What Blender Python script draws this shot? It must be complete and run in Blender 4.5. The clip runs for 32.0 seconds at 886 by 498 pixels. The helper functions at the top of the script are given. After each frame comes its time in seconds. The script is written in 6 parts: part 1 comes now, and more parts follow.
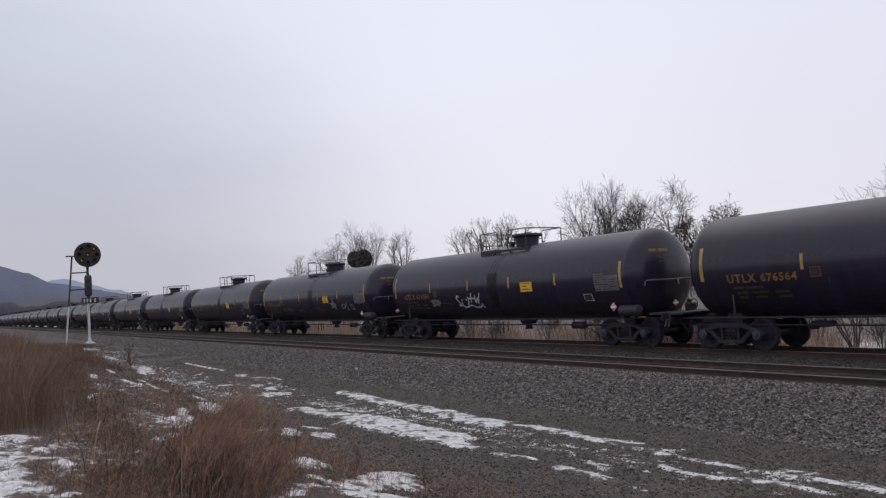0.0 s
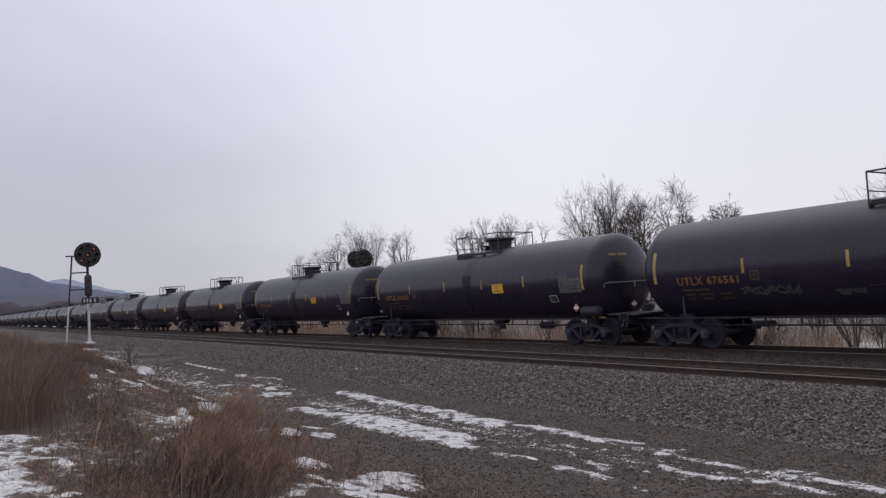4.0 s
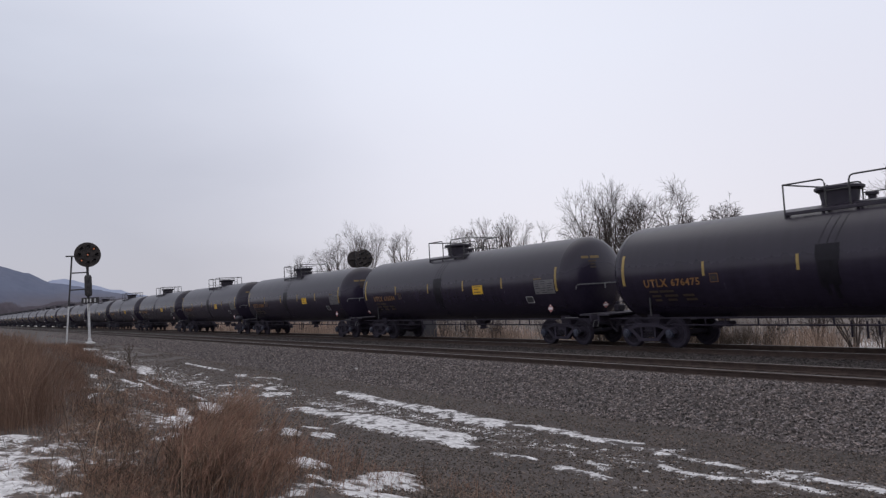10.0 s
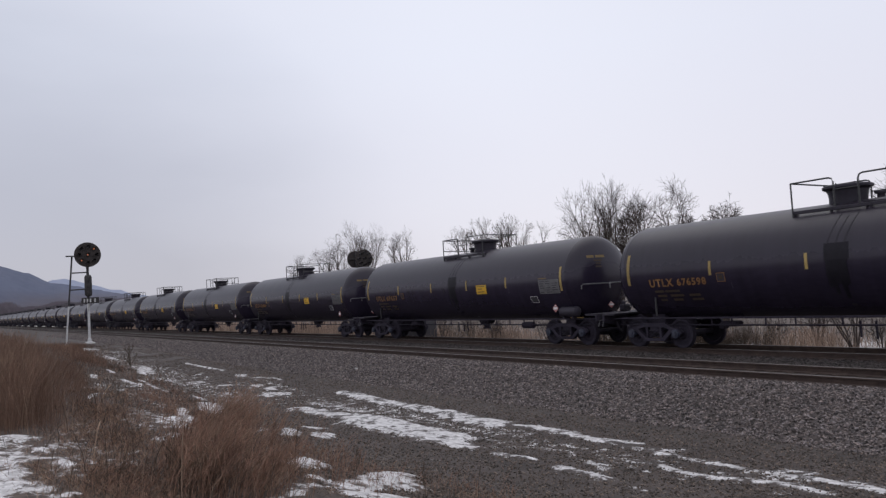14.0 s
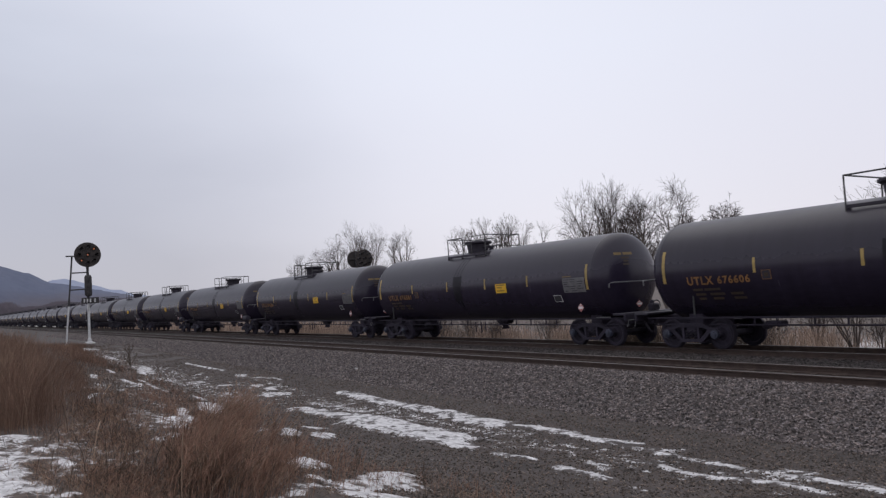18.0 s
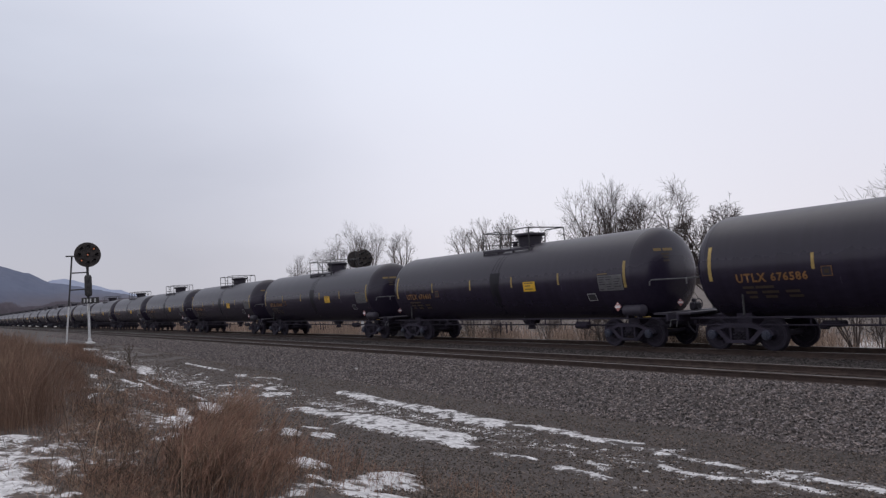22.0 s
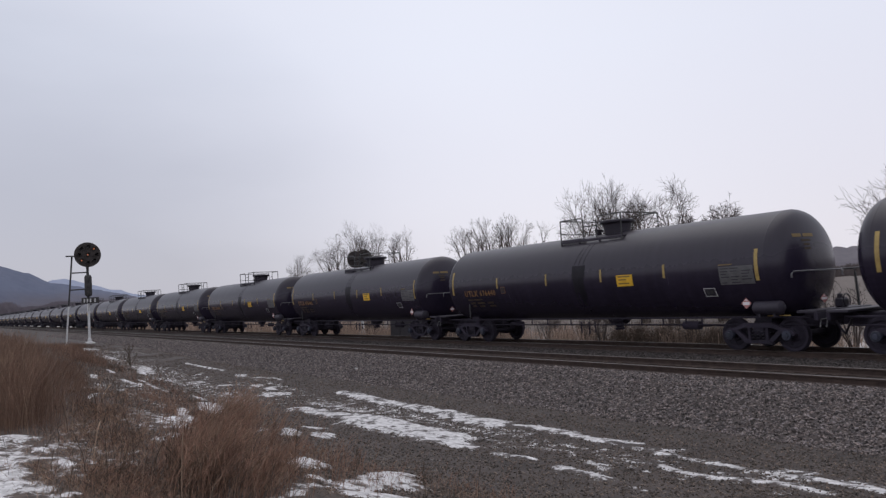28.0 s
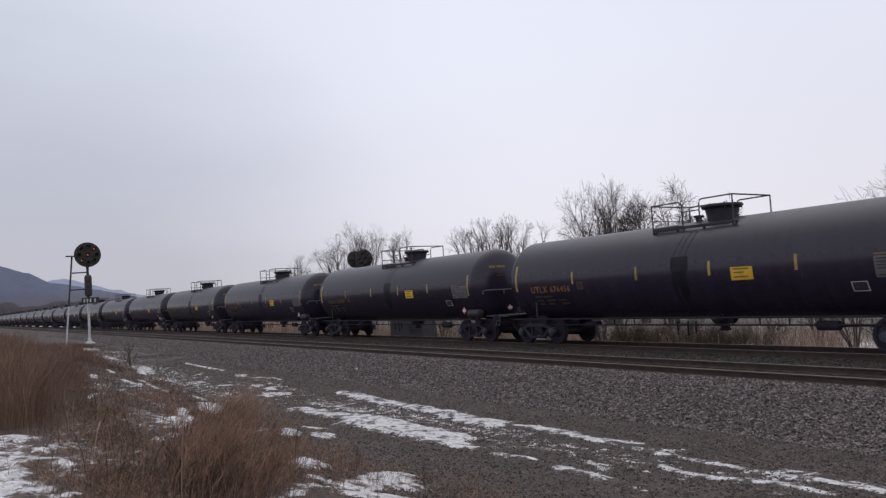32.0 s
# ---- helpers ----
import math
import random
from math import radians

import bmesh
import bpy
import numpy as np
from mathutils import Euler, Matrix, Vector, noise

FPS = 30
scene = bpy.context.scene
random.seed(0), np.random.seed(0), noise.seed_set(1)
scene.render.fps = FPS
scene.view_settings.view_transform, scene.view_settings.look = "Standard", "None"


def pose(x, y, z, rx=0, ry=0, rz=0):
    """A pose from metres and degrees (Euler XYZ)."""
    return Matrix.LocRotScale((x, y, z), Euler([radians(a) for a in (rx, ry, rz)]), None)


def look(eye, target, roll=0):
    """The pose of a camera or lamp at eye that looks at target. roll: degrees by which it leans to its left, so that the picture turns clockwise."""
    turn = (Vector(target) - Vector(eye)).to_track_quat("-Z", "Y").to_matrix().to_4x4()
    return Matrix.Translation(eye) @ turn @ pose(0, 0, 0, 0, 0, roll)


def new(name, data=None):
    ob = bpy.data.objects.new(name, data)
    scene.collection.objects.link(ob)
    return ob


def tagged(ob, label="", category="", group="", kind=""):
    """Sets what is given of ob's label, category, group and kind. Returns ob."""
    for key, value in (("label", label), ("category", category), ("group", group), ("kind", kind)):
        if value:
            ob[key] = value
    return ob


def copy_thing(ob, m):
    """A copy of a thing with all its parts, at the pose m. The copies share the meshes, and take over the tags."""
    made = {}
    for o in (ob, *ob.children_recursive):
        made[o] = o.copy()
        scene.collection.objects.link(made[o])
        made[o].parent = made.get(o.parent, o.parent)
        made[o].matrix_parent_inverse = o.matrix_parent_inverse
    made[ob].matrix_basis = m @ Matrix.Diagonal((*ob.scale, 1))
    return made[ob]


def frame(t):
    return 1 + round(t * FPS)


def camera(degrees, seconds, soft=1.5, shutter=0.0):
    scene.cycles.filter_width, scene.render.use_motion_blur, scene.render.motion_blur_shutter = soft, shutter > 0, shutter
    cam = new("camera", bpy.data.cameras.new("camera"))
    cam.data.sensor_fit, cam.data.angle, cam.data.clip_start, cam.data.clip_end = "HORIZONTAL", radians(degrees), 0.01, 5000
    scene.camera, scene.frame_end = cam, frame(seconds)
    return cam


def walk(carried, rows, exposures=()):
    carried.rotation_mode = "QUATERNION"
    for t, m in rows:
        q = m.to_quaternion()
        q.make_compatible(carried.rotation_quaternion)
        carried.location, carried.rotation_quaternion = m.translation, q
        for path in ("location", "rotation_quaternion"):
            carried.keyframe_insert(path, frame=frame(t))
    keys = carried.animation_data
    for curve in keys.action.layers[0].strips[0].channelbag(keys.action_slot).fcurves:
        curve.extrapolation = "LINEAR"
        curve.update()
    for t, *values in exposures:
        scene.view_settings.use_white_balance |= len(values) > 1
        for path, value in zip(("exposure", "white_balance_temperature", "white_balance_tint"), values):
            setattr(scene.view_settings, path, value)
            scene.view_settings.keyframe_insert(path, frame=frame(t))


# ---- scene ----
# A level railway with two straight tracks along x; the far one carries the train towards +x.
cam = camera(60.031, 32.0, soft=1.3, shutter=0.08)
EYE = (0.0, 0.0, 2.088)
VIEW = look(EYE, (-16.6646, 10.9944, 3.2774), -3.332)
walk(cam, [(0.0, VIEW), (32.0, VIEW)])

# ---------------------------------------------------------------- plan
TRAIN_Y = 20.13          # centre of the track under the train
NEAR_Y = 15.73           # centre of the empty near track
GAUGE = 0.755            # half the distance between the rail heads
PITCH = 18.1             # one car to the next, over the couplers
# cars that stand a little ahead of or behind their place, by the slack of the couplers
SLACK = {0: 0.08, 1: -0.04, 6: -0.04, 8: 0.06, 9: -0.03, 10: 0.07, 11: 0.04, 13: -0.05}
PANEL_AT = 2.45          # the yellow panel lies this far ahead of a car's middle
# place of the first yellow panel, second by second
TRAIN = [-22.83, -14.44, -5.84, 2.93, 11.66, 20.35, 29.07, 37.85, 46.7, 55.62, 64.6, 73.65, 82.77, 91.91, 101.07, 110.28, 119.63, 129.1, 138.62, 148.09, 157.43, 166.84, 176.5, 186.28, 196.05, 205.85, 215.75, 225.71, 235.68, 245.69, 255.79, 265.99, 276.25]

# ---------------------------------------------------------------- light
world = bpy.data.worlds.new("overcast_sky")
scene.world = world
world.use_nodes = True
wn, wl = world.node_tree.nodes, world.node_tree.links
wn.clear()
w_out = wn.new("ShaderNodeOutputWorld")
w_bg = wn.new("ShaderNodeBackground")
w_sky = wn.new("ShaderNodeTexSky")
w_sky.sky_type, w_sky.sun_disc = "NISHITA", False
w_sky.sun_elevation, w_sky.sun_rotation = radians(68), radians(-50)
w_co = wn.new("ShaderNodeTexCoord")
# even cloud, thicker and darker low over the far left end of the line
GLOOM = Vector((-0.97, -0.05, -0.12)).normalized()
w_dot = wn.new("ShaderNodeVectorMath")
w_dot.operation = "DOT_PRODUCT"
w_dot.inputs[1].default_value = GLOOM
w_map = wn.new("ShaderNodeMapping")
w_map.inputs["Scale"].default_value = (1.0, 1.0, 3.2)
w_noise = wn.new("ShaderNodeTexNoise")
w_noise.inputs["Scale"].default_value, w_noise.inputs["Detail"].default_value = 2.2, 5.0
w_noise.inputs["Roughness"].default_value = 0.45
w_add = wn.new("ShaderNodeMath")
w_add.operation = "MULTIPLY_ADD"
w_add.inputs[1].default_value = 0.10
w_ramp = wn.new("ShaderNodeValToRGB")
w_ramp.color_ramp.elements[0].position, w_ramp.color_ramp.elements[0].color = 0.0, (0.815, 0.83, 0.945, 1)
w_ramp.color_ramp.elements[1].position, w_ramp.color_ramp.elements[1].color = 1.0, (0.50, 0.525, 0.62, 1)
for at, tone in ((0.45, (0.80, 0.81, 0.915, 1)), (0.71, (0.885, 0.905, 1.01, 1)), (0.85, (0.82, 0.84, 0.95, 1)), (0.93, (0.68, 0.705, 0.81, 1))):
    w_ramp.color_ramp.elements.new(at).color = tone
w_ramp.color_ramp.interpolation = "B_SPLINE"
w_gain = wn.new("ShaderNodeVectorMath")
w_gain.operation = "SCALE"
w_gain.inputs["Scale"].default_value = 10.0
w_mix = wn.new("ShaderNodeMix")
w_mix.data_type = "RGBA"
w_mix.inputs[0].default_value = 0.92
wl.new(w_co.outputs["Generated"], w_map.inputs[0])
wl.new(w_map.outputs[0], w_noise.inputs["Vector"])
wl.new(w_co.outputs["Generated"], w_dot.inputs[0])
wl.new(w_noise.outputs["Fac"], w_add.inputs[0])
wl.new(w_dot.outputs["Value"], w_add.inputs[2])
wl.new(w_add.outputs[0], w_ramp.inputs[0])
wl.new(w_sky.outputs[0], w_mix.inputs[6])
# a faint warm haze low down, cooler above
w_sep = wn.new("ShaderNodeSeparateXYZ")
wl.new(w_co.outputs["Generated"], w_sep.inputs[0])
w_low = wn.new("ShaderNodeMapRange")
w_low.inputs["From Min"].default_value, w_low.inputs["From Max"].default_value = 0.06, 0.30
wl.new(w_sep.outputs[2], w_low.inputs["Value"])
w_haze = wn.new("ShaderNodeMix")
w_haze.data_type = "RGBA"
w_haze.inputs[6].default_value, w_haze.inputs[7].default_value = (0.985, 0.935, 0.915, 1), (1.0, 1.0, 1.0, 1)
wl.new(w_low.outputs[0], w_haze.inputs[0])
w_tone = wn.new("ShaderNodeVectorMath")
w_tone.operation = "MULTIPLY"
wl.new(w_ramp.outputs[0], w_tone.inputs[0])
wl.new(w_haze.outputs[2], w_tone.inputs[1])
wl.new(w_tone.outputs[0], w_gain.inputs[0])
wl.new(w_gain.outputs[0], w_mix.inputs[7])
wl.new(w_mix.outputs[2], w_bg.inputs[0])
w_bg.inputs[1].default_value = 0.10
wl.new(w_bg.outputs[0], w_out.inputs[0])
sun = new("sun", bpy.data.lights.new("sun", "SUN"))
sun.data.energy, sun.data.angle, sun.data.color = 0.6, radians(60), (1.0, 0.97, 0.93)
sun.matrix_world = look((-30, 25, 100), (0, 0, 0))
scene.view_settings.exposure = 0.0


# ---------------------------------------------------------------- materials
def material(name, dark, light, scale=4.0, rough=0.8, bump=0.2, metal=0.0, fine=60.0, spec=0.5, space="Object", per=0.0, stretch=(1, 1, 1), hue=0.0):
    """Two colours mixed by noise at two scales, with fine relief. per, hue: how far brightness and hue differ from piece to piece."""
    m = bpy.data.materials.new(name)
    m.use_nodes = True
    n, l = m.node_tree.nodes, m.node_tree.links
    b = n["Principled BSDF"]
    co = n.new("ShaderNodeTexCoord")
    mp = n.new("ShaderNodeMapping")
    mp.inputs["Scale"].default_value = stretch
    l.new(co.outputs[space], mp.inputs[0])
    big, small = n.new("ShaderNodeTexNoise"), n.new("ShaderNodeTexNoise")
    big.inputs["Scale"].default_value, small.inputs["Scale"].default_value = scale, fine
    big.inputs["Detail"].default_value, small.inputs["Detail"].default_value = 5.0, 3.0
    l.new(mp.outputs[0], big.inputs["Vector"])
    l.new(mp.outputs[0], small.inputs["Vector"])
    add = n.new("ShaderNodeMath")
    add.operation = "MULTIPLY_ADD"
    add.inputs[1].default_value = 0.45
    l.new(small.outputs["Fac"], add.inputs[0])
    sc = n.new("ShaderNodeMath")
    sc.operation = "MULTIPLY"
    sc.inputs[1].default_value = 0.55
    l.new(big.outputs["Fac"], sc.inputs[0])
    l.new(sc.outputs[0], add.inputs[2])
    ramp = n.new("ShaderNodeValToRGB")
    ramp.color_ramp.elements[0].position, ramp.color_ramp.elements[0].color = 0.34, (*dark, 1)
    ramp.color_ramp.elements[1].position, ramp.color_ramp.elements[1].color = 0.66, (*light, 1)
    l.new(add.outputs[0], ramp.inputs[0])
    colour = ramp.outputs[0]
    if per:
        info = n.new("ShaderNodeObjectInfo")
        isl = n.new("ShaderNodeNewGeometry")
        rnd = n.new("ShaderNodeMath")
        rnd.operation = "ADD"
        l.new(info.outputs["Random"], rnd.inputs[0])
        l.new(isl.outputs["Random Per Island"], rnd.inputs[1])
        fr = n.new("ShaderNodeMath")
        fr.operation = "FRACT"
        l.new(rnd.outputs[0], fr.inputs[0])
        rng = n.new("ShaderNodeMapRange")
        rng.inputs["To Min"].default_value, rng.inputs["To Max"].default_value = 1 - per, 1 + per
        l.new(fr.outputs[0], rng.inputs["Value"])
        hsv = n.new("ShaderNodeHueSaturation")
        l.new(rng.outputs[0], hsv.inputs["Value"])
        if hue:
            # a second number for each piece turns it from brown to bluish grey
            other = n.new("ShaderNodeMath")
            other.operation = "MULTIPLY"
            other.inputs[1].default_value = 7.31
            l.new(fr.outputs[0], other.inputs[0])
            again = n.new("ShaderNodeMath")
            again.operation = "FRACT"
            l.new(other.outputs[0], again.inputs[0])
            tint = n.new("ShaderNodeMix")
            tint.data_type, tint.blend_type = "RGBA", "MULTIPLY"
            tint.inputs[0].default_value = 1.0
            warm = n.new("ShaderNodeMix")
            warm.data_type = "RGBA"
            warm.inputs[6].default_value, warm.inputs[7].default_value = (1 + hue, 1.0, 1 - hue, 1), (1 - 0.6 * hue, 1.0, 1 + 0.6 * hue, 1)
            l.new(again.outputs[0], warm.inputs[0])
            l.new(colour, tint.inputs[6])
            l.new(warm.outputs[2], tint.inputs[7])
            colour = tint.outputs[2]
        l.new(colour, hsv.inputs["Color"])
        colour = hsv.outputs[0]
    l.new(colour, b.inputs["Base Color"])
    b.inputs["Roughness"].default_value, b.inputs["Metallic"].default_value = rough, metal
    b.inputs["Specular IOR Level"].default_value = spec
    if bump:
        bp = n.new("ShaderNodeBump")
        bp.inputs["Strength"].default_value, bp.inputs["Distance"].default_value = bump, 0.02
        l.new(add.outputs[0], bp.inputs["Height"])
        l.new(bp.outputs[0], b.inputs["Normal"])
    return m


def tank_paint():
    """Black tank enamel: dusty and sky-toned towards the top, soot streaks round the loading platform, road film below.
    """
    m = material("black_tank_enamel", (0.0195, 0.0152, 0.0290), (0.0285, 0.0225, 0.0395), 0.9, 0.42, 0.035, 0.0, 9.0, 0.35, stretch=(0.35, 1, 1), per=0.10)
    n, l = m.node_tree.nodes, m.node_tree.links
    b = n["Principled BSDF"]
    old = b.inputs["Base Color"].links[0].from_socket
    co = n.new("ShaderNodeTexCoord")
    sep = n.new("ShaderNodeSeparateXYZ")
    l.new(co.outputs["Object"], sep.inputs[0])
    # dusty tone on what faces upwards, with the sky's reflection put into it
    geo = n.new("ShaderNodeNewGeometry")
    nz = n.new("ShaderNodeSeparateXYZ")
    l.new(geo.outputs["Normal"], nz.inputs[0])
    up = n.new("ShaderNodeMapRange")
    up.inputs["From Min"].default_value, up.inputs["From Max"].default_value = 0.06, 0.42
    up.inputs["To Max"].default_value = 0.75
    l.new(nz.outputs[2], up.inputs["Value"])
    dust_and_sheen = n.new("ShaderNodeMix")
    dust_and_sheen.data_type = "RGBA"
    dust_and_sheen.inputs[7].default_value = (0.0235, 0.0188, 0.0262, 1)
    l.new(up.outputs[0], dust_and_sheen.inputs[0])
    l.new(old, dust_and_sheen.inputs[6])
    # vertical runs, stretched down the shell
    mp = n.new("ShaderNodeMapping")
    mp.inputs["Scale"].default_value = (3.0, 0.2, 0.25)
    l.new(co.outputs["Object"], mp.inputs[0])
    runs = n.new("ShaderNodeTexNoise")
    runs.inputs["Scale"].default_value, runs.inputs["Detail"].default_value = 1.6, 4.0
    l.new(mp.outputs[0], runs.inputs["Vector"])
    rr = n.new("ShaderNodeMapRange")
    rr.inputs["From Min"].default_value, rr.inputs["From Max"].default_value = 0.35, 0.75
    rr.inputs["To Min"].default_value, rr.inputs["To Max"].default_value = 0.86, 1.10
    l.new(runs.outputs["Fac"], rr.inputs["Value"])
    hs = n.new("ShaderNodeHueSaturation")
    l.new(rr.outputs[0], hs.inputs["Value"])
    l.new(dust_and_sheen.outputs[2], hs.inputs["Color"])
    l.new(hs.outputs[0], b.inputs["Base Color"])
    ro = n.new("ShaderNodeMapRange")
    ro.inputs["To Min"].default_value, ro.inputs["To Max"].default_value = 0.19, 0.30
    l.new(runs.outputs["Fac"], ro.inputs["Value"])
    # the dusty top is dull
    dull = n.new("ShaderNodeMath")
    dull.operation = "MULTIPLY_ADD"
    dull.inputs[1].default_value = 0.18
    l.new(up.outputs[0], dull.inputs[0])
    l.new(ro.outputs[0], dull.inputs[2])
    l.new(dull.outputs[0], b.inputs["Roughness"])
    return m


def ground_material():
    """Gravel, ballast, dry soil and thin snow, chosen by where they lie, with ragged edges."""
    m = material("ground_gravel", (0.0290, 0.0224, 0.0198), (0.078, 0.0615, 0.0545), 1.3, 0.92, 0.7, fine=34.0, space="Object")
    n, l = m.node_tree.nodes, m.node_tree.links
    b = n["Principled BSDF"]
    gravel = b.inputs["Base Color"].links[0].from_socket
    co = n.new("ShaderNodeTexCoord")

    def layer(name, dark, light, scale, under, thick, wide, fine_scale, ragged, along=0.7):
        at = n.new("ShaderNodeAttribute")
        at.attribute_name = name
        ns = n.new("ShaderNodeTexNoise")
        ns.inputs["Scale"].default_value, ns.inputs["Detail"].default_value = fine_scale, 8.0
        ns.inputs["Roughness"].default_value = 0.74
        mp = n.new("ShaderNodeMapping")
        mp.inputs["Scale"].default_value = (along, 1.0, 1.0)
        l.new(co.outputs["Object"], mp.inputs[0])
        l.new(mp.outputs[0], ns.inputs["Vector"])
        rag = n.new("ShaderNodeMath")
        rag.operation = "MULTIPLY_ADD"
        rag.inputs[1].default_value, rag.inputs[2].default_value = ragged, 0.5 - 0.5 * ragged
        l.new(ns.outputs["Fac"], rag.inputs[0])
        s = n.new("ShaderNodeMath")
        s.operation = "ADD"
        l.new(at.outputs["Fac"], s.inputs[0])
        l.new(rag.outputs[0], s.inputs[1])
        r = n.new("ShaderNodeMapRange")
        r.interpolation_type = "SMOOTHSTEP"
        r.inputs["From Min"].default_value, r.inputs["From Max"].default_value = thick - wide, thick + wide
        l.new(s.outputs[0], r.inputs["Value"])
        cn = n.new("ShaderNodeTexNoise")
        cn.inputs["Scale"].default_value, cn.inputs["Detail"].default_value = scale, 6.0
        l.new(co.outputs["Object"], cn.inputs["Vector"])
        cr = n.new("ShaderNodeValToRGB")
        cr.color_ramp.elements[0].position, cr.color_ramp.elements[0].color = 0.36, (*dark, 1)
        cr.color_ramp.elements[1].position, cr.color_ramp.elements[1].color = 0.64, (*light, 1)
        l.new(cn.outputs["Fac"], cr.inputs[0])
        mx = n.new("ShaderNodeMix")
        mx.data_type = "RGBA"
        l.new(r.outputs[0], mx.inputs[0])
        l.new(under, mx.inputs[6])
        l.new(cr.outputs[0], mx.inputs[7])
        return mx.outputs[2]

    c = layer("soil", (0.026, 0.019, 0.0155), (0.100, 0.072, 0.057), 14.0, gravel, 1.0, 0.20, 2.2, 1.0)
    c = layer("bed", (0.019, 0.0140, 0.0120), (0.058, 0.0455, 0.0390), 9.0, c, 1.0, 0.30, 1.2, 1.0)
    c = layer("field", (0.072, 0.056, 0.047), (0.132, 0.104, 0.087), 0.8, c, 1.0, 0.10, 0.3, 1.0)
    c = layer("snow", (0.40, 0.388, 0.382), (0.66, 0.645, 0.64), 9.0, c, 0.985, 0.13, 4.0, 2.5, 0.8)
    l.new(c, b.inputs["Base Color"])
    return m


M_GROUND = ground_material()
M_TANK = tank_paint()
M_BLACK = material("black_steel", (0.0210, 0.0178, 0.0265), (0.036, 0.0308, 0.043), 3.0, 0.6, 0.1, per=0.15, spec=0.35)
M_UNDER = material("dusty_underframe_steel", (0.0235, 0.0198, 0.0300), (0.040, 0.0340, 0.048), 4.0, 0.75, 0.2, per=0.2, spec=0.2)
M_RAILING = material("railing_steel", (0.018, 0.018, 0.019), (0.045, 0.045, 0.046), 8.0, 0.5, 0.05)
M_GRAB = material("worn_grab_iron", (0.06, 0.058, 0.062), (0.14, 0.138, 0.143), 12.0, 0.5, 0.1)
M_WHEEL = material("wheel_steel", (0.0215, 0.0182, 0.0275), (0.037, 0.0315, 0.044), 6.0, 0.75, 0.2, per=0.2, spec=0.2)
M_BEARING = material("blue_grey_bearing_cap", (0.018, 0.020, 0.034), (0.036, 0.041, 0.064), 9.0, 0.55, 0.1, per=0.35)
M_YELLOW = material("yellow_reflective_sheet", (0.55, 0.30, 0.012), (0.78, 0.47, 0.03), 5.0, 0.5, 0.05, per=0.12)
M_STRIPE = material("yellow_reflector_tape", (0.25, 0.170, 0.048), (0.42, 0.295, 0.090), 7.0, 0.5, 0.05, per=0.2)
M_LETTER = material("orange_yellow_lettering", (0.145, 0.066, 0.017), (0.255, 0.120, 0.030), 6.0, 0.6, 0.05, per=0.15)
M_LETTER_DIM = material("faded_small_lettering", (0.030, 0.019, 0.011), (0.055, 0.034, 0.015), 8.0, 0.7, 0.05, per=0.2)
M_PLATE = material("grey_white_data_panel", (0.075, 0.073, 0.076), (0.14, 0.137, 0.14), 6.0, 0.6, 0.05, per=0.15)
M_WHITE = material("white_stencil", (0.36, 0.36, 0.36), (0.60, 0.60, 0.59), 9.0, 0.6, 0.05, per=0.15)
M_PLACARD = material("placard_white", (0.60, 0.56, 0.56), (0.78, 0.74, 0.74), 8.0, 0.5, 0.03)
M_PLACARD_RED = material("placard_red", (0.33, 0.12, 0.11), (0.47, 0.21, 0.19), 8.0, 0.5, 0.03)
M_OIL = material("black_oil_spill", (0.0060, 0.0052, 0.0085), (0.0150, 0.0130, 0.0190), 4.0, 0.5, 0.05, spec=0.2)
M_STREAK = material("dull_oily_streak", (0.012, 0.0105, 0.0150), (0.026, 0.022, 0.030), 4.0, 0.6, 0.05, spec=0.3)
M_GRAFFITI = material("faded_white_spray_paint", (0.30, 0.31, 0.32), (0.52, 0.53, 0.54), 6.0, 0.7, 0.05)
M_GRAFFITI_GREEN = material("faded_green_spray_paint", (0.10, 0.13, 0.09), (0.20, 0.24, 0.18), 5.0, 0.7, 0.05)
M_GRAFFITI_DULL = material("dull_grey_spray_paint", (0.022, 0.024, 0.024), (0.060, 0.066, 0.064), 5.0, 0.7, 0.05)
M_GRAFFITI_RED = material("faded_red_spray_paint", (0.020, 0.0065, 0.006), (0.042, 0.013, 0.011), 3.0, 0.7, 0.05)
M_RAIL = material("rusty_rail_web", (0.027, 0.0165, 0.0130), (0.060, 0.0385, 0.0300), 5.0, 0.85, 0.2)
M_RAILHEAD = material("worn_rail_head", (0.075, 0.062, 0.058), (0.16, 0.138, 0.13), 6.0, 0.5, 0.05, 0.4)
M_TIE = material("creosoted_timber", (0.022, 0.0150, 0.0125), (0.056, 0.0400, 0.0330), 5.0, 0.9, 0.5, per=0.3, stretch=(1, 0.15, 1))
M_STONE_DARK = material("oily_ballast_stone", (0.026, 0.021, 0.020), (0.090, 0.076, 0.070), 9.0, 0.9, 0.3, per=0.6)
M_PANEL_INK = material("faded_brown_ink", (0.13, 0.085, 0.025), (0.19, 0.125, 0.04), 5.0, 0.6, 0.05)
M_STONE = material("ballast_stone", (0.027, 0.0220, 0.0214), (0.218, 0.186, 0.177), 9.0, 0.9, 0.3, per=0.80, hue=0.06)
M_GRIT = material("road_gravel", (0.040, 0.0314, 0.0262), (0.160, 0.128, 0.106), 9.0, 0.92, 0.3, per=0.75, hue=0.07)
M_GRASS = material("dry_reddish_grass", (0.148, 0.080, 0.055), (0.352, 0.212, 0.148), 2.0, 0.9, 0.0, per=0.45)
M_GRASS_TALL = material("tall_russet_grass", (0.087, 0.048, 0.033), (0.246, 0.149, 0.102), 2.0, 0.9, 0.0, per=0.45)
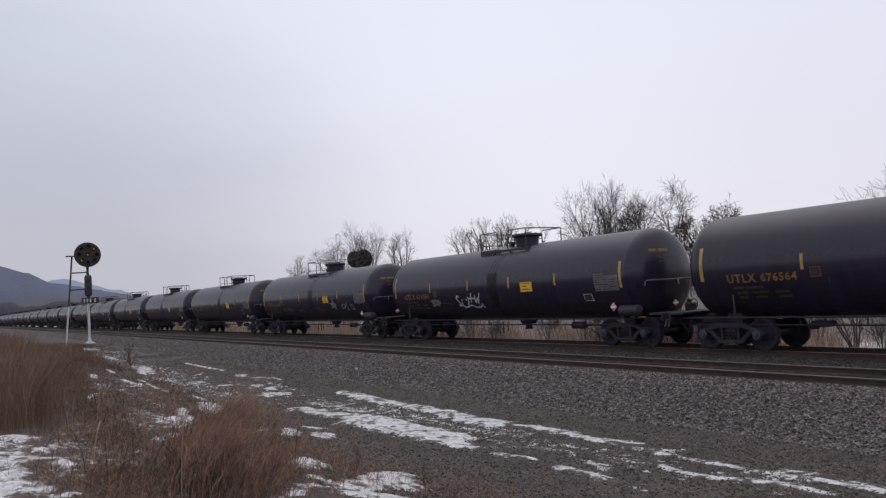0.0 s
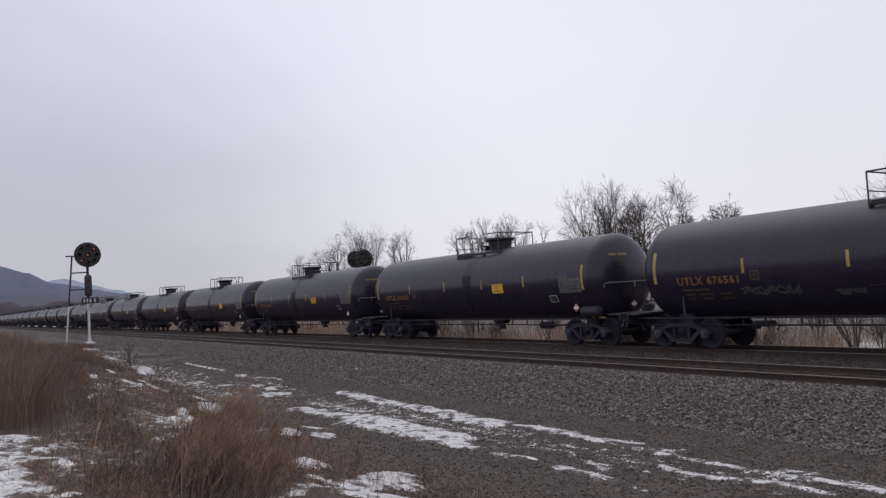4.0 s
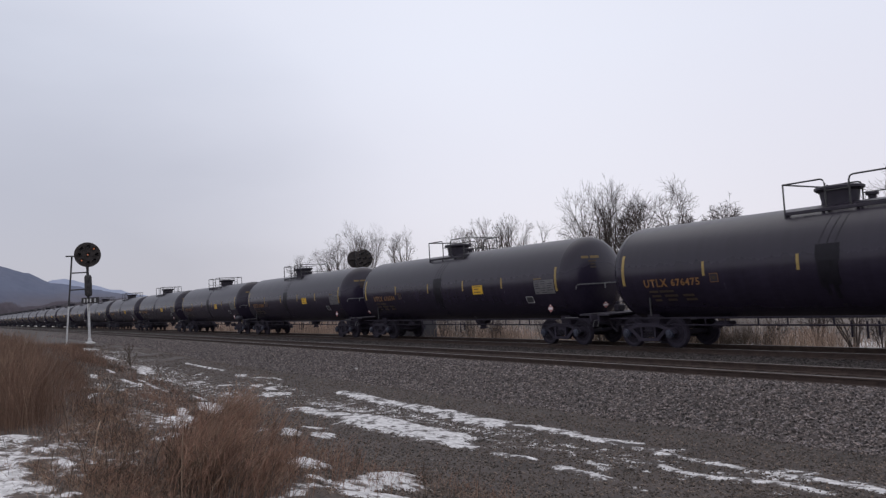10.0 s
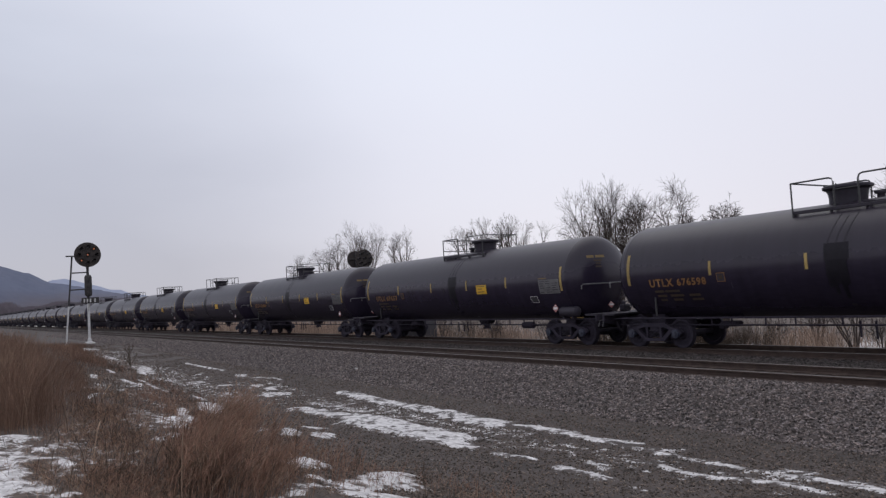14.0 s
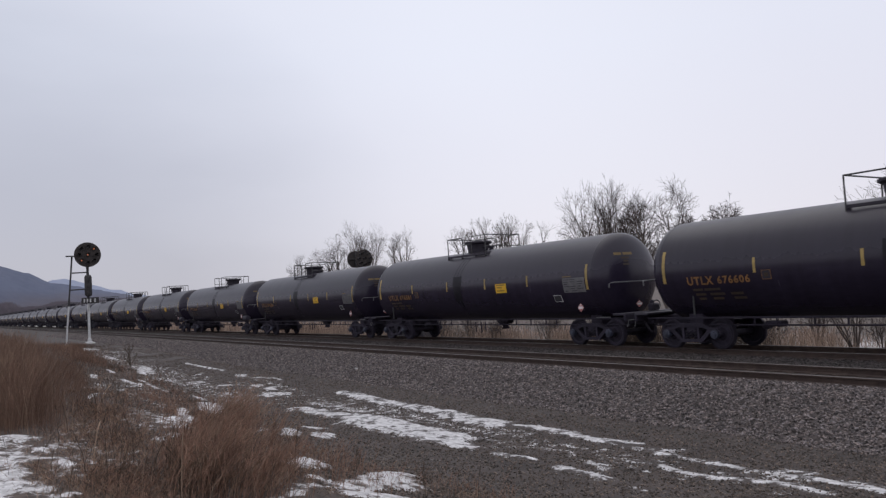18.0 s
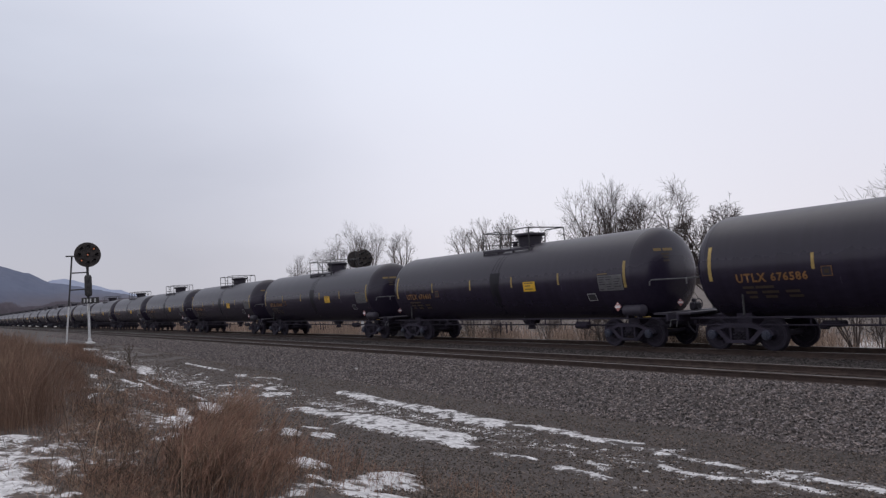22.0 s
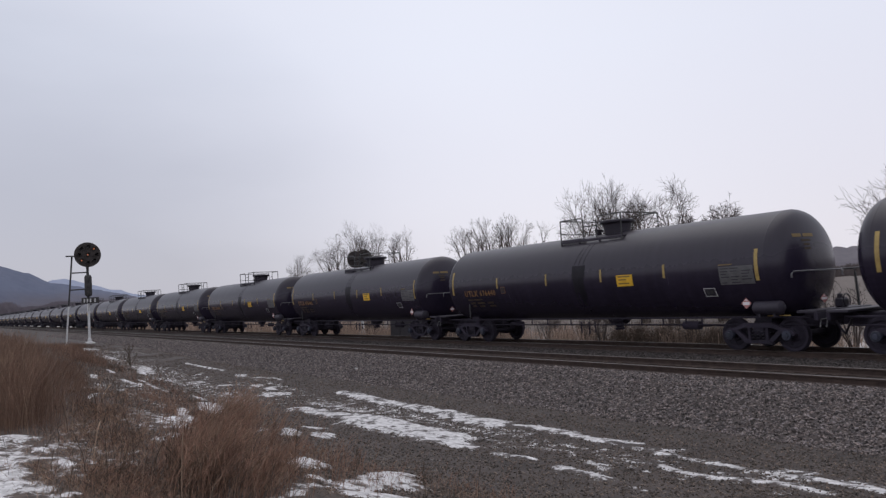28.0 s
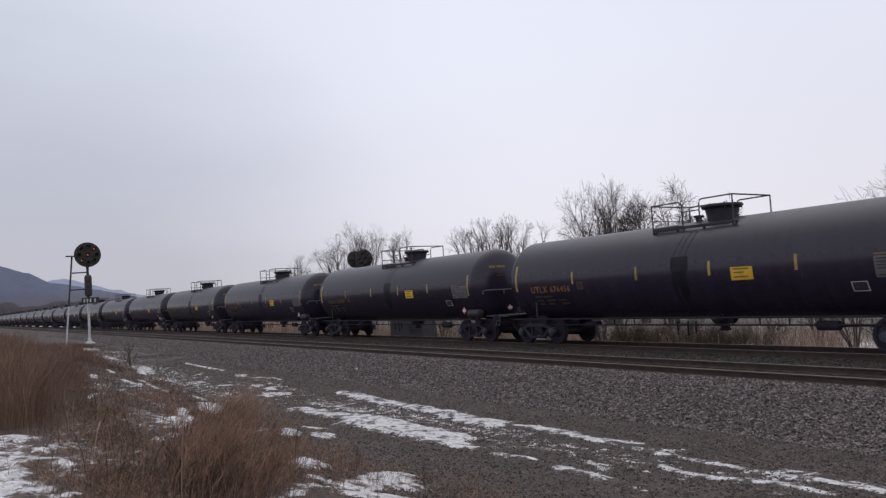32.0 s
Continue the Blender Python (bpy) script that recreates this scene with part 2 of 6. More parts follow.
M_GRASS_PALE = material("dry_straw_grass", (0.17, 0.112, 0.076), (0.36, 0.255, 0.18), 2.0, 0.9, 0.0, per=0.4)
M_WEED = material("dead_weed_stems", (0.036, 0.025, 0.0180), (0.105, 0.074, 0.053), 3.0, 0.9, 0.0, per=0.4)
M_REED = material("tan_reeds", (0.205, 0.144, 0.108), (0.46, 0.34, 0.260), 1.0, 0.9, 0.0, per=0.4)
M_BARK = material("grey_brown_bark", (0.050, 0.038, 0.032), (0.13, 0.105, 0.092), 3.0, 0.95, 0.4, per=0.2)
M_TWIG = material("winter_twigs", (0.036, 0.028, 0.026), (0.080, 0.062, 0.058), 3.0, 0.95, 0.0, per=0.3)
M_WOODS = material("bare_brown_woods", (0.060, 0.048, 0.047), (0.115, 0.094, 0.090), 0.12, 1.0, 0.3, fine=1.2)
# hill colour with a purple-grey haze put into it
M_WOODED_HILL = material("haze_toned_wooded_hill", (0.082, 0.072, 0.084), (0.125, 0.112, 0.124), 0.02, 1.0, 0.0, fine=0.15)
# woods paled by the haze of distance, mixed into their colour
M_WOODS_FAR = material("haze_toned_bare_woods", (0.142, 0.124, 0.140), (0.190, 0.168, 0.186), 0.05, 1.0, 0.0, fine=0.4)
# the mountain's blue is distance haze, painted into the colour
M_MOUNTAIN = material("haze_toned_mountain", (0.066, 0.079, 0.126), (0.094, 0.108, 0.160), 0.004, 1.0, 0.0, fine=0.03)


def brown_foot(m, brown, low, high):
    """Bare brown woods, haze in their tone, on the lower slopes, up to an uneven line."""
    n, l = m.node_tree.nodes, m.node_tree.links
    b = n["Principled BSDF"]
    old = b.inputs["Base Color"].links[0].from_socket
    co, sep, ns = n.new("ShaderNodeTexCoord"), n.new("ShaderNodeSeparateXYZ"), n.new("ShaderNodeTexNoise")
    ns.inputs["Scale"].default_value, ns.inputs["Detail"].default_value = 0.006, 5.0
    l.new(co.outputs["Object"], sep.inputs[0])
    l.new(co.outputs["Object"], ns.inputs["Vector"])
    up = n.new("ShaderNodeMath")
    up.operation = "MULTIPLY_ADD"
    up.inputs[1].default_value = 70.0
    l.new(ns.outputs["Fac"], up.inputs[0])
    l.new(sep.outputs[2], up.inputs[2])
    fade = n.new("ShaderNodeMapRange")
    fade.interpolation_type = "SMOOTHSTEP"
    fade.inputs["From Min"].default_value, fade.inputs["From Max"].default_value = low + 35.0, high + 35.0
    l.new(up.outputs[0], fade.inputs["Value"])
    mx = n.new("ShaderNodeMix")
    mx.data_type = "RGBA"
    mx.inputs[6].default_value = (*brown, 1)
    l.new(fade.outputs[0], mx.inputs[0])
    l.new(old, mx.inputs[7])
    l.new(mx.outputs[2], b.inputs["Base Color"])


brown_foot(M_MOUNTAIN, (0.084, 0.073, 0.086), 25.0, 125.0)
# the farthest ridge: its pale blue is air haze painted as base colour
M_MOUNTAIN_FAR = material("haze_toned_far_mountain", (0.225, 0.255, 0.34), (0.27, 0.30, 0.385), 0.004, 1.0, 0.0, fine=0.03)
M_MAST_WHITE = material("weathered_white_paint", (0.42, 0.42, 0.42), (0.68, 0.68, 0.67), 6.0, 0.6, 0.08)
M_MAST_DARK = material("dark_signal_steel", (0.018, 0.017, 0.018), (0.050, 0.046, 0.046), 5.0, 0.7, 0.1)
M_DISC = material("sooty_signal_disc", (0.020, 0.017, 0.016), (0.052, 0.042, 0.038), 3.0, 0.8, 0.15)
M_CONCRETE = material("weathered_concrete", (0.30, 0.29, 0.28), (0.48, 0.47, 0.45), 4.0, 0.9, 0.3)
M_CASE = material("grey_equipment_case", (0.048, 0.045, 0.051), (0.080, 0.075, 0.083), 2.0, 0.6, 0.05)


def glow(name, colour, strength):
    m = bpy.data.materials.new(name)
    m.use_nodes = True
    b = m.node_tree.nodes["Principled BSDF"]
    b.inputs["Base Color"].default_value = (*colour, 1)
    b.inputs["Emission Color"].default_value = (*colour, 1)
    b.inputs["Emission Strength"].default_value = strength
    return m


M_LAMP = glow("lit_amber_lamp", (0.95, 0.36, 0.20), 0.30)


# ---------------------------------------------------------------- mesh tools
class Shape:
    """Collects faces for one mesh."""

    def __init__(self):
        self.v, self.f = [], []

    def add(self, verts, faces):
        o = len(self.v)
        self.v += [tuple(a) for a in verts]
        self.f += [tuple(i + o for i in f) for f in faces]
        return self

    def box(self, c, s, bev=0.0, m=None):
        """A box of centre c and size s, with chamfered edges."""
        h = [a / 2 for a in s]
        bev = min(bev, *[a * 0.45 for a in h])
        if bev <= 0:
            vs = [(x, y, z) for x in (-1, 1) for y in (-1, 1) for z in (-1, 1)]
            vs = [Vector((x * h[0], y * h[1], z * h[2])) for x, y, z in vs]
            fs = [(0, 1, 3, 2), (4, 6, 7, 5), (0, 4, 5, 1), (2, 3, 7, 6), (0, 2, 6, 4), (1, 5, 7, 3)]
        else:
            vs, fs, idx = [], [], {}
            for x in (-1, 1):
                for y in (-1, 1):
                    for z in (-1, 1):
                        for k in range(3):
                            q = [sg * (h[i] - (0 if i == k else bev)) for i, sg in enumerate((x, y, z))]
                            idx[(x, y, z, k)] = len(vs)
                            vs.append(Vector(q))
                        fs.append(tuple(idx[(x, y, z, k)] for k in ((0, 1, 2) if x * y * z > 0 else (0, 2, 1))))
            for k in range(3):
                i, j = (k + 1) % 3, (k + 2) % 3
                for sg in (-1, 1):
                    ring = []
                    for a, b in ((-1, -1), (1, -1), (1, 1), (-1, 1)):
                        s3 = [0, 0, 0]
                        s3[k], s3[i], s3[j] = sg, a, b
                        ring.append(idx[(*s3, k)])
                    fs.append(tuple(ring if sg > 0 else ring[::-1]))
                for a in (-1, 1):
                    for b in (-1, 1):
                        e0, e1 = [0, 0, 0], [0, 0, 0]
                        e0[k], e1[k] = -1, 1
                        e0[i] = e1[i] = a
                        e0[j] = e1[j] = b
                        q = (idx[(*e0, i)], idx[(*e0, j)], idx[(*e1, j)], idx[(*e1, i)])
                        fs.append(q if a * b < 0 else q[::-1])
        if m is not None:
            vs = [m @ a for a in vs]
        c = Vector(c)
        return self.add([a + c for a in vs], fs)

    def tube(self, pts, r, n=8, caps=True):
        """A round bar along points; r is one radius or one for each point."""
        pts = [Vector(a) for a in pts]
        rs = r if isinstance(r, (list, tuple)) else [r] * len(pts)
        vs, fs = [], []
        for i, a in enumerate(pts):
            d = (pts[min(i + 1, len(pts) - 1)] - pts[max(i - 1, 0)]).normalized()
            u = d.cross(Vector((0, 0, 1)) if abs(d.z) < 0.9 else Vector((1, 0, 0))).normalized()
            w = d.cross(u)
            for k in range(n):
                t = 2 * math.pi * k / n
                vs.append(a + rs[i] * (math.cos(t) * u + math.sin(t) * w))
        for i in range(len(pts) - 1):
            for k in range(n):
                fs.append((i * n + k, i * n + (k + 1) % n, (i + 1) * n + (k + 1) % n, (i + 1) * n + k))
        if caps:
            fs.append(tuple(range(n))[::-1])
            fs.append(tuple(range((len(pts) - 1) * n, len(pts) * n)))
        return self.add(vs, fs)

    def lathe(self, profile, axis="x", n=32, at=(0, 0, 0)):
        """Turns (along, radius) points round an axis through at."""
        vs, fs = [], []
        for a, r in profile:
            for k in range(n):
                t = 2 * math.pi * k / n
                c, s = max(r, 1e-4) * math.cos(t), max(r, 1e-4) * math.sin(t)
                vs.append({"x": (a, c, s), "y": (s, a, c), "z": (c, s, a)}[axis])
        for i in range(len(profile) - 1):
            for k in range(n):
                fs.append((i * n + k, i * n + (k + 1) % n, (i + 1) * n + (k + 1) % n, (i + 1) * n + k))
        at = Vector(at)
        return self.add([Vector(a) + at for a in vs], fs)

    def slab(self, outline, y0, y1, at=(0, 0, 0)):
        """An outline in x and z, extruded from y0 to y1."""
        n = len(outline)
        at = Vector(at)
        vs = [Vector((x, y0, z)) + at for x, z in outline] + [Vector((x, y1, z)) + at for x, z in outline]
        fs = [tuple(range(n)), tuple(range(2 * n - 1, n - 1, -1))]
        fs += [(i, i + n, (i + 1) % n + n, (i + 1) % n) for i in range(n)]
        return self.add(vs, fs)

    def mesh(self, name, mat, smooth=True, angle=35):
        me = bpy.data.meshes.new(name)
        me.from_pydata(self.v, [], self.f)
        me.materials.append(mat)
        bm = bmesh.new()
        bm.from_mesh(me)
        bmesh.ops.recalc_face_normals(bm, faces=bm.faces)
        bm.to_mesh(me)
        bm.free()
        if smooth:
            me.polygons.foreach_set("use_smooth", [True] * len(me.polygons))
            me.set_sharp_from_angle(angle=radians(angle))
        me.update()
        return me


def part(name, shape, mat, parent, label="", smooth=True, angle=35):
    """One mesh object under a thing or a part, its geometry in the parent's space."""
    me = shape.mesh(name, mat, smooth, angle) if isinstance(shape, Shape) else shape
    ob = new(name, me)
    ob.parent = parent
    if label:
        ob["label"] = label
    return ob


def quick_mesh(name, verts, faces, mat, smooth=False):
    """A large mesh from arrays: verts (n, 3), faces (m, 3 or 4)."""
    me = bpy.data.meshes.new(name)
    verts, faces = np.asarray(verts, np.float32), np.asarray(faces, np.int32)
    k = faces.shape[1]
    me.vertices.add(len(verts))
    me.vertices.foreach_set("co", verts.ravel())
    me.loops.add(faces.size)
    me.loops.foreach_set("vertex_index", faces.ravel())
    me.polygons.add(len(faces))
    me.polygons.foreach_set("loop_start", np.arange(0, faces.size, k, dtype=np.int32))
    me.polygons.foreach_set("use_smooth", np.full(len(faces), smooth))
    me.materials.append(mat)
    me.update(calc_edges=True)
    return me


# ---------------------------------------------------------------- ground
def smooth_step(a, b, x):
    t = np.clip((x - a) / (b - a), 0, 1)
    return t * t * (3 - 2 * t)


def waves(x, y, f):
    """Slow unevenness, about -1 to 1."""
    return (np.sin(1.7 * f * x + 0.6 * np.sin(1.1 * f * y)) + np.sin(2.3 * f * y + 1.3 + 0.8 * np.sin(0.9 * f * x)) + np.sin(1.2 * f * (x + y) + 4.0)) / 3


def ground_z(x, y):
    """Bank at the camera, service road, ballast bed of the two tracks, field beyond."""
    z = np.interp(y, [-20, 1, 3, 5, 6.5, 8, 11.6, 14.0, 14.35, 14.84, 14.95, 21.5, 22.4, 24.6, 35, 60], [0.6, 0.42, 0.25, -0.25, -0.55, -0.6, -0.6, -0.20, -0.165, -0.165, -0.180, -0.180, -0.22, -0.7, -0.8, -0.8])
    z = z + 0.65 * smooth_step(-18, -50, x) * (1 - smooth_step(9.5, 11.5, y))
    soft = (1 - smooth_step(10.5, 12.5, y)) + smooth_step(24, 30, y)
    return z + soft * (0.035 * waves(x, y, 1.1) + 0.015 * waves(y, x, 3.7))


# snow lies in streaks: (x, y) to (x, y), half width, strength
SNOW_ROAD = [(-20.7, 9.8, -14.9, 9.5, 0.26, 0.5), (-15.0, 9.6, -12.6, 9.4, 0.33, 0.55), (-12.6, 9.4, -10.7, 9.7, 0.19, 0.5), (-10.3, 9.6, -9.2, 9.7, 0.13, 0.5), (-18.4, 7.55, -15.9, 8.0, 0.36, 0.52), (-15.5, 7.85, -12.3, 7.9, 0.52, 0.56), (-19.2, 8.35, -16.6, 8.65, 0.23, 0.42), (-12.2, 7.8, -11.1, 7.7, 0.2, 0.52),
             (-10.4, 7.65, -9.5, 7.7, 0.11, 0.5), (-8.85, 7.65, -7.9, 7.7, 0.13, 0.5), (-18.4, 9.6, -14.2, 9.1, 0.28, 0.36)]
SNOW_TRACKS = [(-10.5, 9.53, -7.7, 9.46, 0.11, 0.45), (-7.7, 9.46, -6.2, 9.41, 0.10, 0.44), (-6.2, 9.41, -5.0, 9.5, 0.11, 0.47), (-8.5, 8.88, -7.1, 8.8, 0.11, 0.44), (-7.1, 8.8, -6.0, 9.05, 0.12, 0.45),
               (-6.0, 9.05, -5.4, 8.95, 0.09, 0.43), (-8.8, 8.2, -8.3, 8.15, 0.11, 0.42), (-9.95, 8.6, -9.6, 8.85, 0.08, 0.4), (-8.8, 8.77, -8.3, 8.78, 0.07, 0.4), (-8.7, 9.65, -8.3, 9.85, 0.10, 0.42),
               (-6.4, 9.64, -6.0, 9.67, 0.11, 0.45), (-5.5, 9.68, -5.1, 9.73, 0.12, 0.43), (-7.4, 7.63, -7.1, 7.7, 0.08, 0.4), (-11.4, 8.0, -9.6, 8.6, 0.15, 0.33)]
SNOW_DUST = [(-18.5, 8.7, -11.5, 8.7, 0.55, 0.33), (-27.0, 4.9, -17.0, 4.6, 1.0, 0.30), (-26.0, 8.0, -14.0, 8.6, 0.9, 0.23), (-34.0, 7.2, -22.0, 6.8, 1.0, 0.33), (-13.0, 8.7, -6.0, 9.0, 0.5, 0.22), (-13.0, 2.7, -16.5, 3.6, 0.5, 0.30), (-9.3, 1.35, -13.5, 2.0, 0.45, 0.27), (-46.0, 7.4, -36.0, 6.8, 1.0, 0.30)]
SNOW_FAR_EDGE = [(-9.14, 3.63, -9.47, 3.98, 0.26, 0.57), (-20.33, 9.85, -20.18, 9.77, 0.28, 0.5)]
SNOW_FAR_EDGE_2 = []
SNOW_HOLLOW = [(-20.52, 5.96, -16.8, 5.12, 0.21, 0.6), (-20.43, 5.73, -17.8, 4.99, 0.13, 0.57), (-17.86, 4.54, -15.39, 3.91, 0.1, 0.58), (-14.91, 3.74, -12.68, 3.18, 0.21, 0.58), (-15.3, 4.05, -14.54, 3.85, 0.1, 0.55), (-14.44, 3.32, -13.43, 3.09, 0.1, 0.5), (-11.81, 2.85, -11.62, 2.81, 0.1, 0.57), (-11.61, 2.6, -11.32, 2.54, 0.1, 0.5), (-22.73, 6.05, -21.58, 6.12, 0.1, 0.52), (-34.19, 7.19, -31.77, 6.68, 0.28, 0.57), (-31.67, 5.36, -30.02, 5.3, 0.1, 0.54), (-27.81, 5.09, -25.56, 5.0, 0.11, 0.56), (-28.53, 5.77, -26.92, 5.67, 0.1, 0.54), (-25.9, 5.53, -24.16, 5.73, 0.1, 0.54)]
SNOW_HOLLOW_2 = [(-34.7, 9.04, -30.18, 9.26, 0.1, 0.52), (-28.29, 4.31, -26.55, 4.04, 0.12, 0.52), (-24.75, 8.65, -24.61, 8.6, 0.24, 0.5), (-23.87, 8.81, -23.17, 8.55, 0.18, 0.54), (-22.11, 8.32, -21.95, 8.26, 0.48, 0.53), (-27.35, 7.49, -26.98, 7.39, 0.21, 0.52), (-25.53, 7.86, -25.39, 7.82, 0.25, 0.5), (-23.12, 7.17, -22.79, 7.07, 0.11, 0.5), (-17.63, 5.76, -19.05, 6.42, 0.1, 0.5), (-13.87, 4.88, -14.47, 5.17, 0.1, 0.5), (-14.72, 5.83, -13.19, 5.22, 0.17, 0.57), (-14.4, 6.37, -13.45, 5.94, 0.23, 0.54), (-15.47, 6.44, -15.22, 6.67, 0.1, 0.54)]
SNOW_HOLLOW_3 = [(-18.4, 2.66, -20.43, 3.53, 0.1, 0.45), (-24.6, 4.73, -25.74, 5.29, 0.1, 0.48), (-28.21, 9.33, -28.16, 9.33, 0.27, 0.47), (-27.11, 9.54, -25.23, 9.77, 0.1, 0.47), (-51.84, 7.78, -47.49, 7.12, 0.41, 0.55), (-41.05, 7.02, -40.09, 6.85, 0.21, 0.5), (-42.72, 8.77, -40.95, 8.95, 0.1, 0.5), (-29.53, 8.09, -30.08, 8.46, 0.1, 0.48), (-9.09, 3.61, -9.94, 4.13, 0.1, 0.57), (-8.22, 3.52, -8.06, 3.45, 0.12, 0.5), (-23.85, 3.94, -21.56, 3.56, 0.47, 0.38), (-29.21, 6.69, -27.18, 7.15, 0.1, 0.4), (-28.29, 9.31, -22.6, 9.1, 0.14, 0.36)]
SNOW_BANK = [(-9.2, 3.65, -9.9, 4.2, 0.18, 0.49), (-12.0, 0.25, -8.0, 0.1, 0.6, 0.52), (-12.47, 0.78, -12.27, 0.94, 0.2, 0.57), (-11.38, 1.07, -11.13, 1.05, 0.11, 0.52), (-10.78, 0.69, -10.52, 0.86, 0.24, 0.54), (-9.87, 0.67, -9.58, 0.65, 0.14, 0.52), (-8.99, 0.6, -8.39, 0.56, 0.15, 0.59), (-10.46, 1.13, -9.85, 1.2, 0.1, 0.49), (-11.53, 1.16, -11.26, 1.31, 0.1, 0.47), (-8.62, 0.78, -8.52, 0.83, 0.1, 0.47), (-8.12, 1.0, -8.11, 1.01, 0.1, 0.47), (-9.27, 1.11, -9.07, 1.2, 0.1, 0.43), (-11.37, 1.52, -11.18, 1.53, 0.1, 0.43), (-12.96, 2.11, -12.97, 2.12, 0.1, 0.45), (-15.12, 0.88, -14.87, 0.95, 0.1, 0.39)]
SNOW_CORNER = [(-7.1, 2.7, -8.0, 3.7, 0.12, 0.42), (-7.7, 3.7, -9.0, 5.0, 0.26, 0.52), (-8.75, 4.75, -8.1, 4.55, 0.30, 0.56), (-7.3, 3.6, -7.1, 3.95, 0.25, 0.52)]


def snow_at(x, y):
    s = np.zeros_like(x)
    for ax, ay, bx, by, wide, k in SNOW_ROAD + SNOW_TRACKS + SNOW_DUST + SNOW_FAR_EDGE + SNOW_FAR_EDGE_2 + SNOW_HOLLOW + SNOW_HOLLOW_2 + SNOW_HOLLOW_3 + SNOW_BANK + SNOW_CORNER:
        ux, uy = bx - ax, by - ay
        f = np.clip(((x - ax) * ux + (y - ay) * uy) / (ux * ux + uy * uy), 0, 1)
        d = ((x - ax - f * ux) ** 2 + (y - ay - f * uy) ** 2) / wide ** 2
        s = np.maximum(s, (k + 0.05) * np.exp(-0.30 * d * d))
    far = 0.70 * smooth_step(26, 27.5, y) * (0.7 + 0.3 * waves(x, y, 0.12)) * (1 - smooth_step(30, 36, y))
    far = np.maximum(far, 0.66 * smooth_step(-19, -16, x) * (1 - smooth_step(3, 8, x)) * smooth_step(24.8, 25.6, y) * (1 - smooth_step(29, 33, y)))
    return np.maximum(s, far)


def axis_lines(fine_from, fine_to, step, low, high, grow=1.22):
    out = list(np.arange(fine_from, fine_to + 1e-6, step))
    s = step
    while out[-1] < high:
        s *= grow
        out.append(min(out[-1] + s, high))
    s, head = step, [fine_from]
    while head[-1] > low:
        s *= grow
        head.append(max(head[-1] - s, low))
    return np.array(head[:0:-1] + out)


def build_ground():
    xs = axis_lines(-30.0, 0.0, 0.10, -4800, 4800)
    ys = axis_lines(-0.6, 14.0, 0.08, -600, 4800)
    gx, gy = np.meshgrid(xs, ys)
    gz = ground_z(gx, gy)
    sn = snow_at(gx, gy)
    gz = gz + 0.03 * smooth_step(0.40, 0.60, sn) * (gy < 12)
    soil = 0.62 * (1 - smooth_step(4.6, 6.9, gy + 0.35 * waves(gx, gy, 0.9) - 2.2 * smooth_step(-13, -23, gx)))
    bed = 0.75 * smooth_step(14.5, 15.2, gy) * (1 - smooth_step(21.6, 22.4, gy))
    # damp fine gravel along the toe of the ballast
    bed = np.maximum(bed, 0.52 * smooth_step(10.2, 10.6, gy) * (1 - smooth_step(11.1, 11.5, gy)))
    # muddy ruts in the hollow
    for ax, ay, bx, by in ((-28.0, 5.6, -16.0, 6.1), (-27.0, 4.9, -19.5, 4.5), (-15.5, 5.2, -11.5, 4.2)):
        f = np.clip(((gx - ax) * (bx - ax) + (gy - ay) * (by - ay)) / ((bx - ax) ** 2 + (by - ay) ** 2), 0, 1)
        bed = np.maximum(bed, 0.66 * np.exp(-(((gx - ax - f * (bx - ax)) ** 2 + (gy - ay - f * (by - ay)) ** 2) / 0.45 ** 2) ** 2))
    field = 0.75 * smooth_step(24.0, 25.5, gy)
    n, m = gx.shape
    idx = np.arange(n * m).reshape(n, m)
    faces = np.stack([idx[:-1, :-1], idx[:-1, 1:], idx[1:, 1:], idx[1:, :-1]], -1).reshape(-1, 4)
    me = quick_mesh("ground", np.stack([gx, gy, gz], -1).reshape(-1, 3), faces, M_GROUND, True)
    for name, a in (("snow", sn), ("soil", soil), ("bed", bed), ("field", field)):
        me.attributes.new(name, "FLOAT", "POINT").data.foreach_set("value", a.astype(np.float32).ravel())
    return tagged(new("ground", me), "grey gravel and dry soil with patches of thin snow", "ground", kind="structure")


ground = build_ground()


# ---------------------------------------------------------------- tracks
def rail_shape(x0, x1, y):
    """Rail section swept along x, head top at z = 0."""
    sec = [(-0.07, -0.17), (0.07, -0.17), (0.07, -0.155), (0.012, -0.13), (0.010, -0.045), (0.036, -0.035), (0.036, -0.006), (0.028, 0.0), (-0.028, 0.0), (-0.036, -0.006), (-0.036, -0.035), (-0.010, -0.045), (-0.012, -0.13), (-0.07, -0.155)]
    s = Shape()
    n = len(sec)
    s.add([(x, y + a, b) for x in (x0, x1) for a, b in sec], [(i, (i + 1) % n, (i + 1) % n + n, i + n) for i in range(n)] + [tuple(range(n))[::-1], tuple(range(n, 2 * n))])
    return s


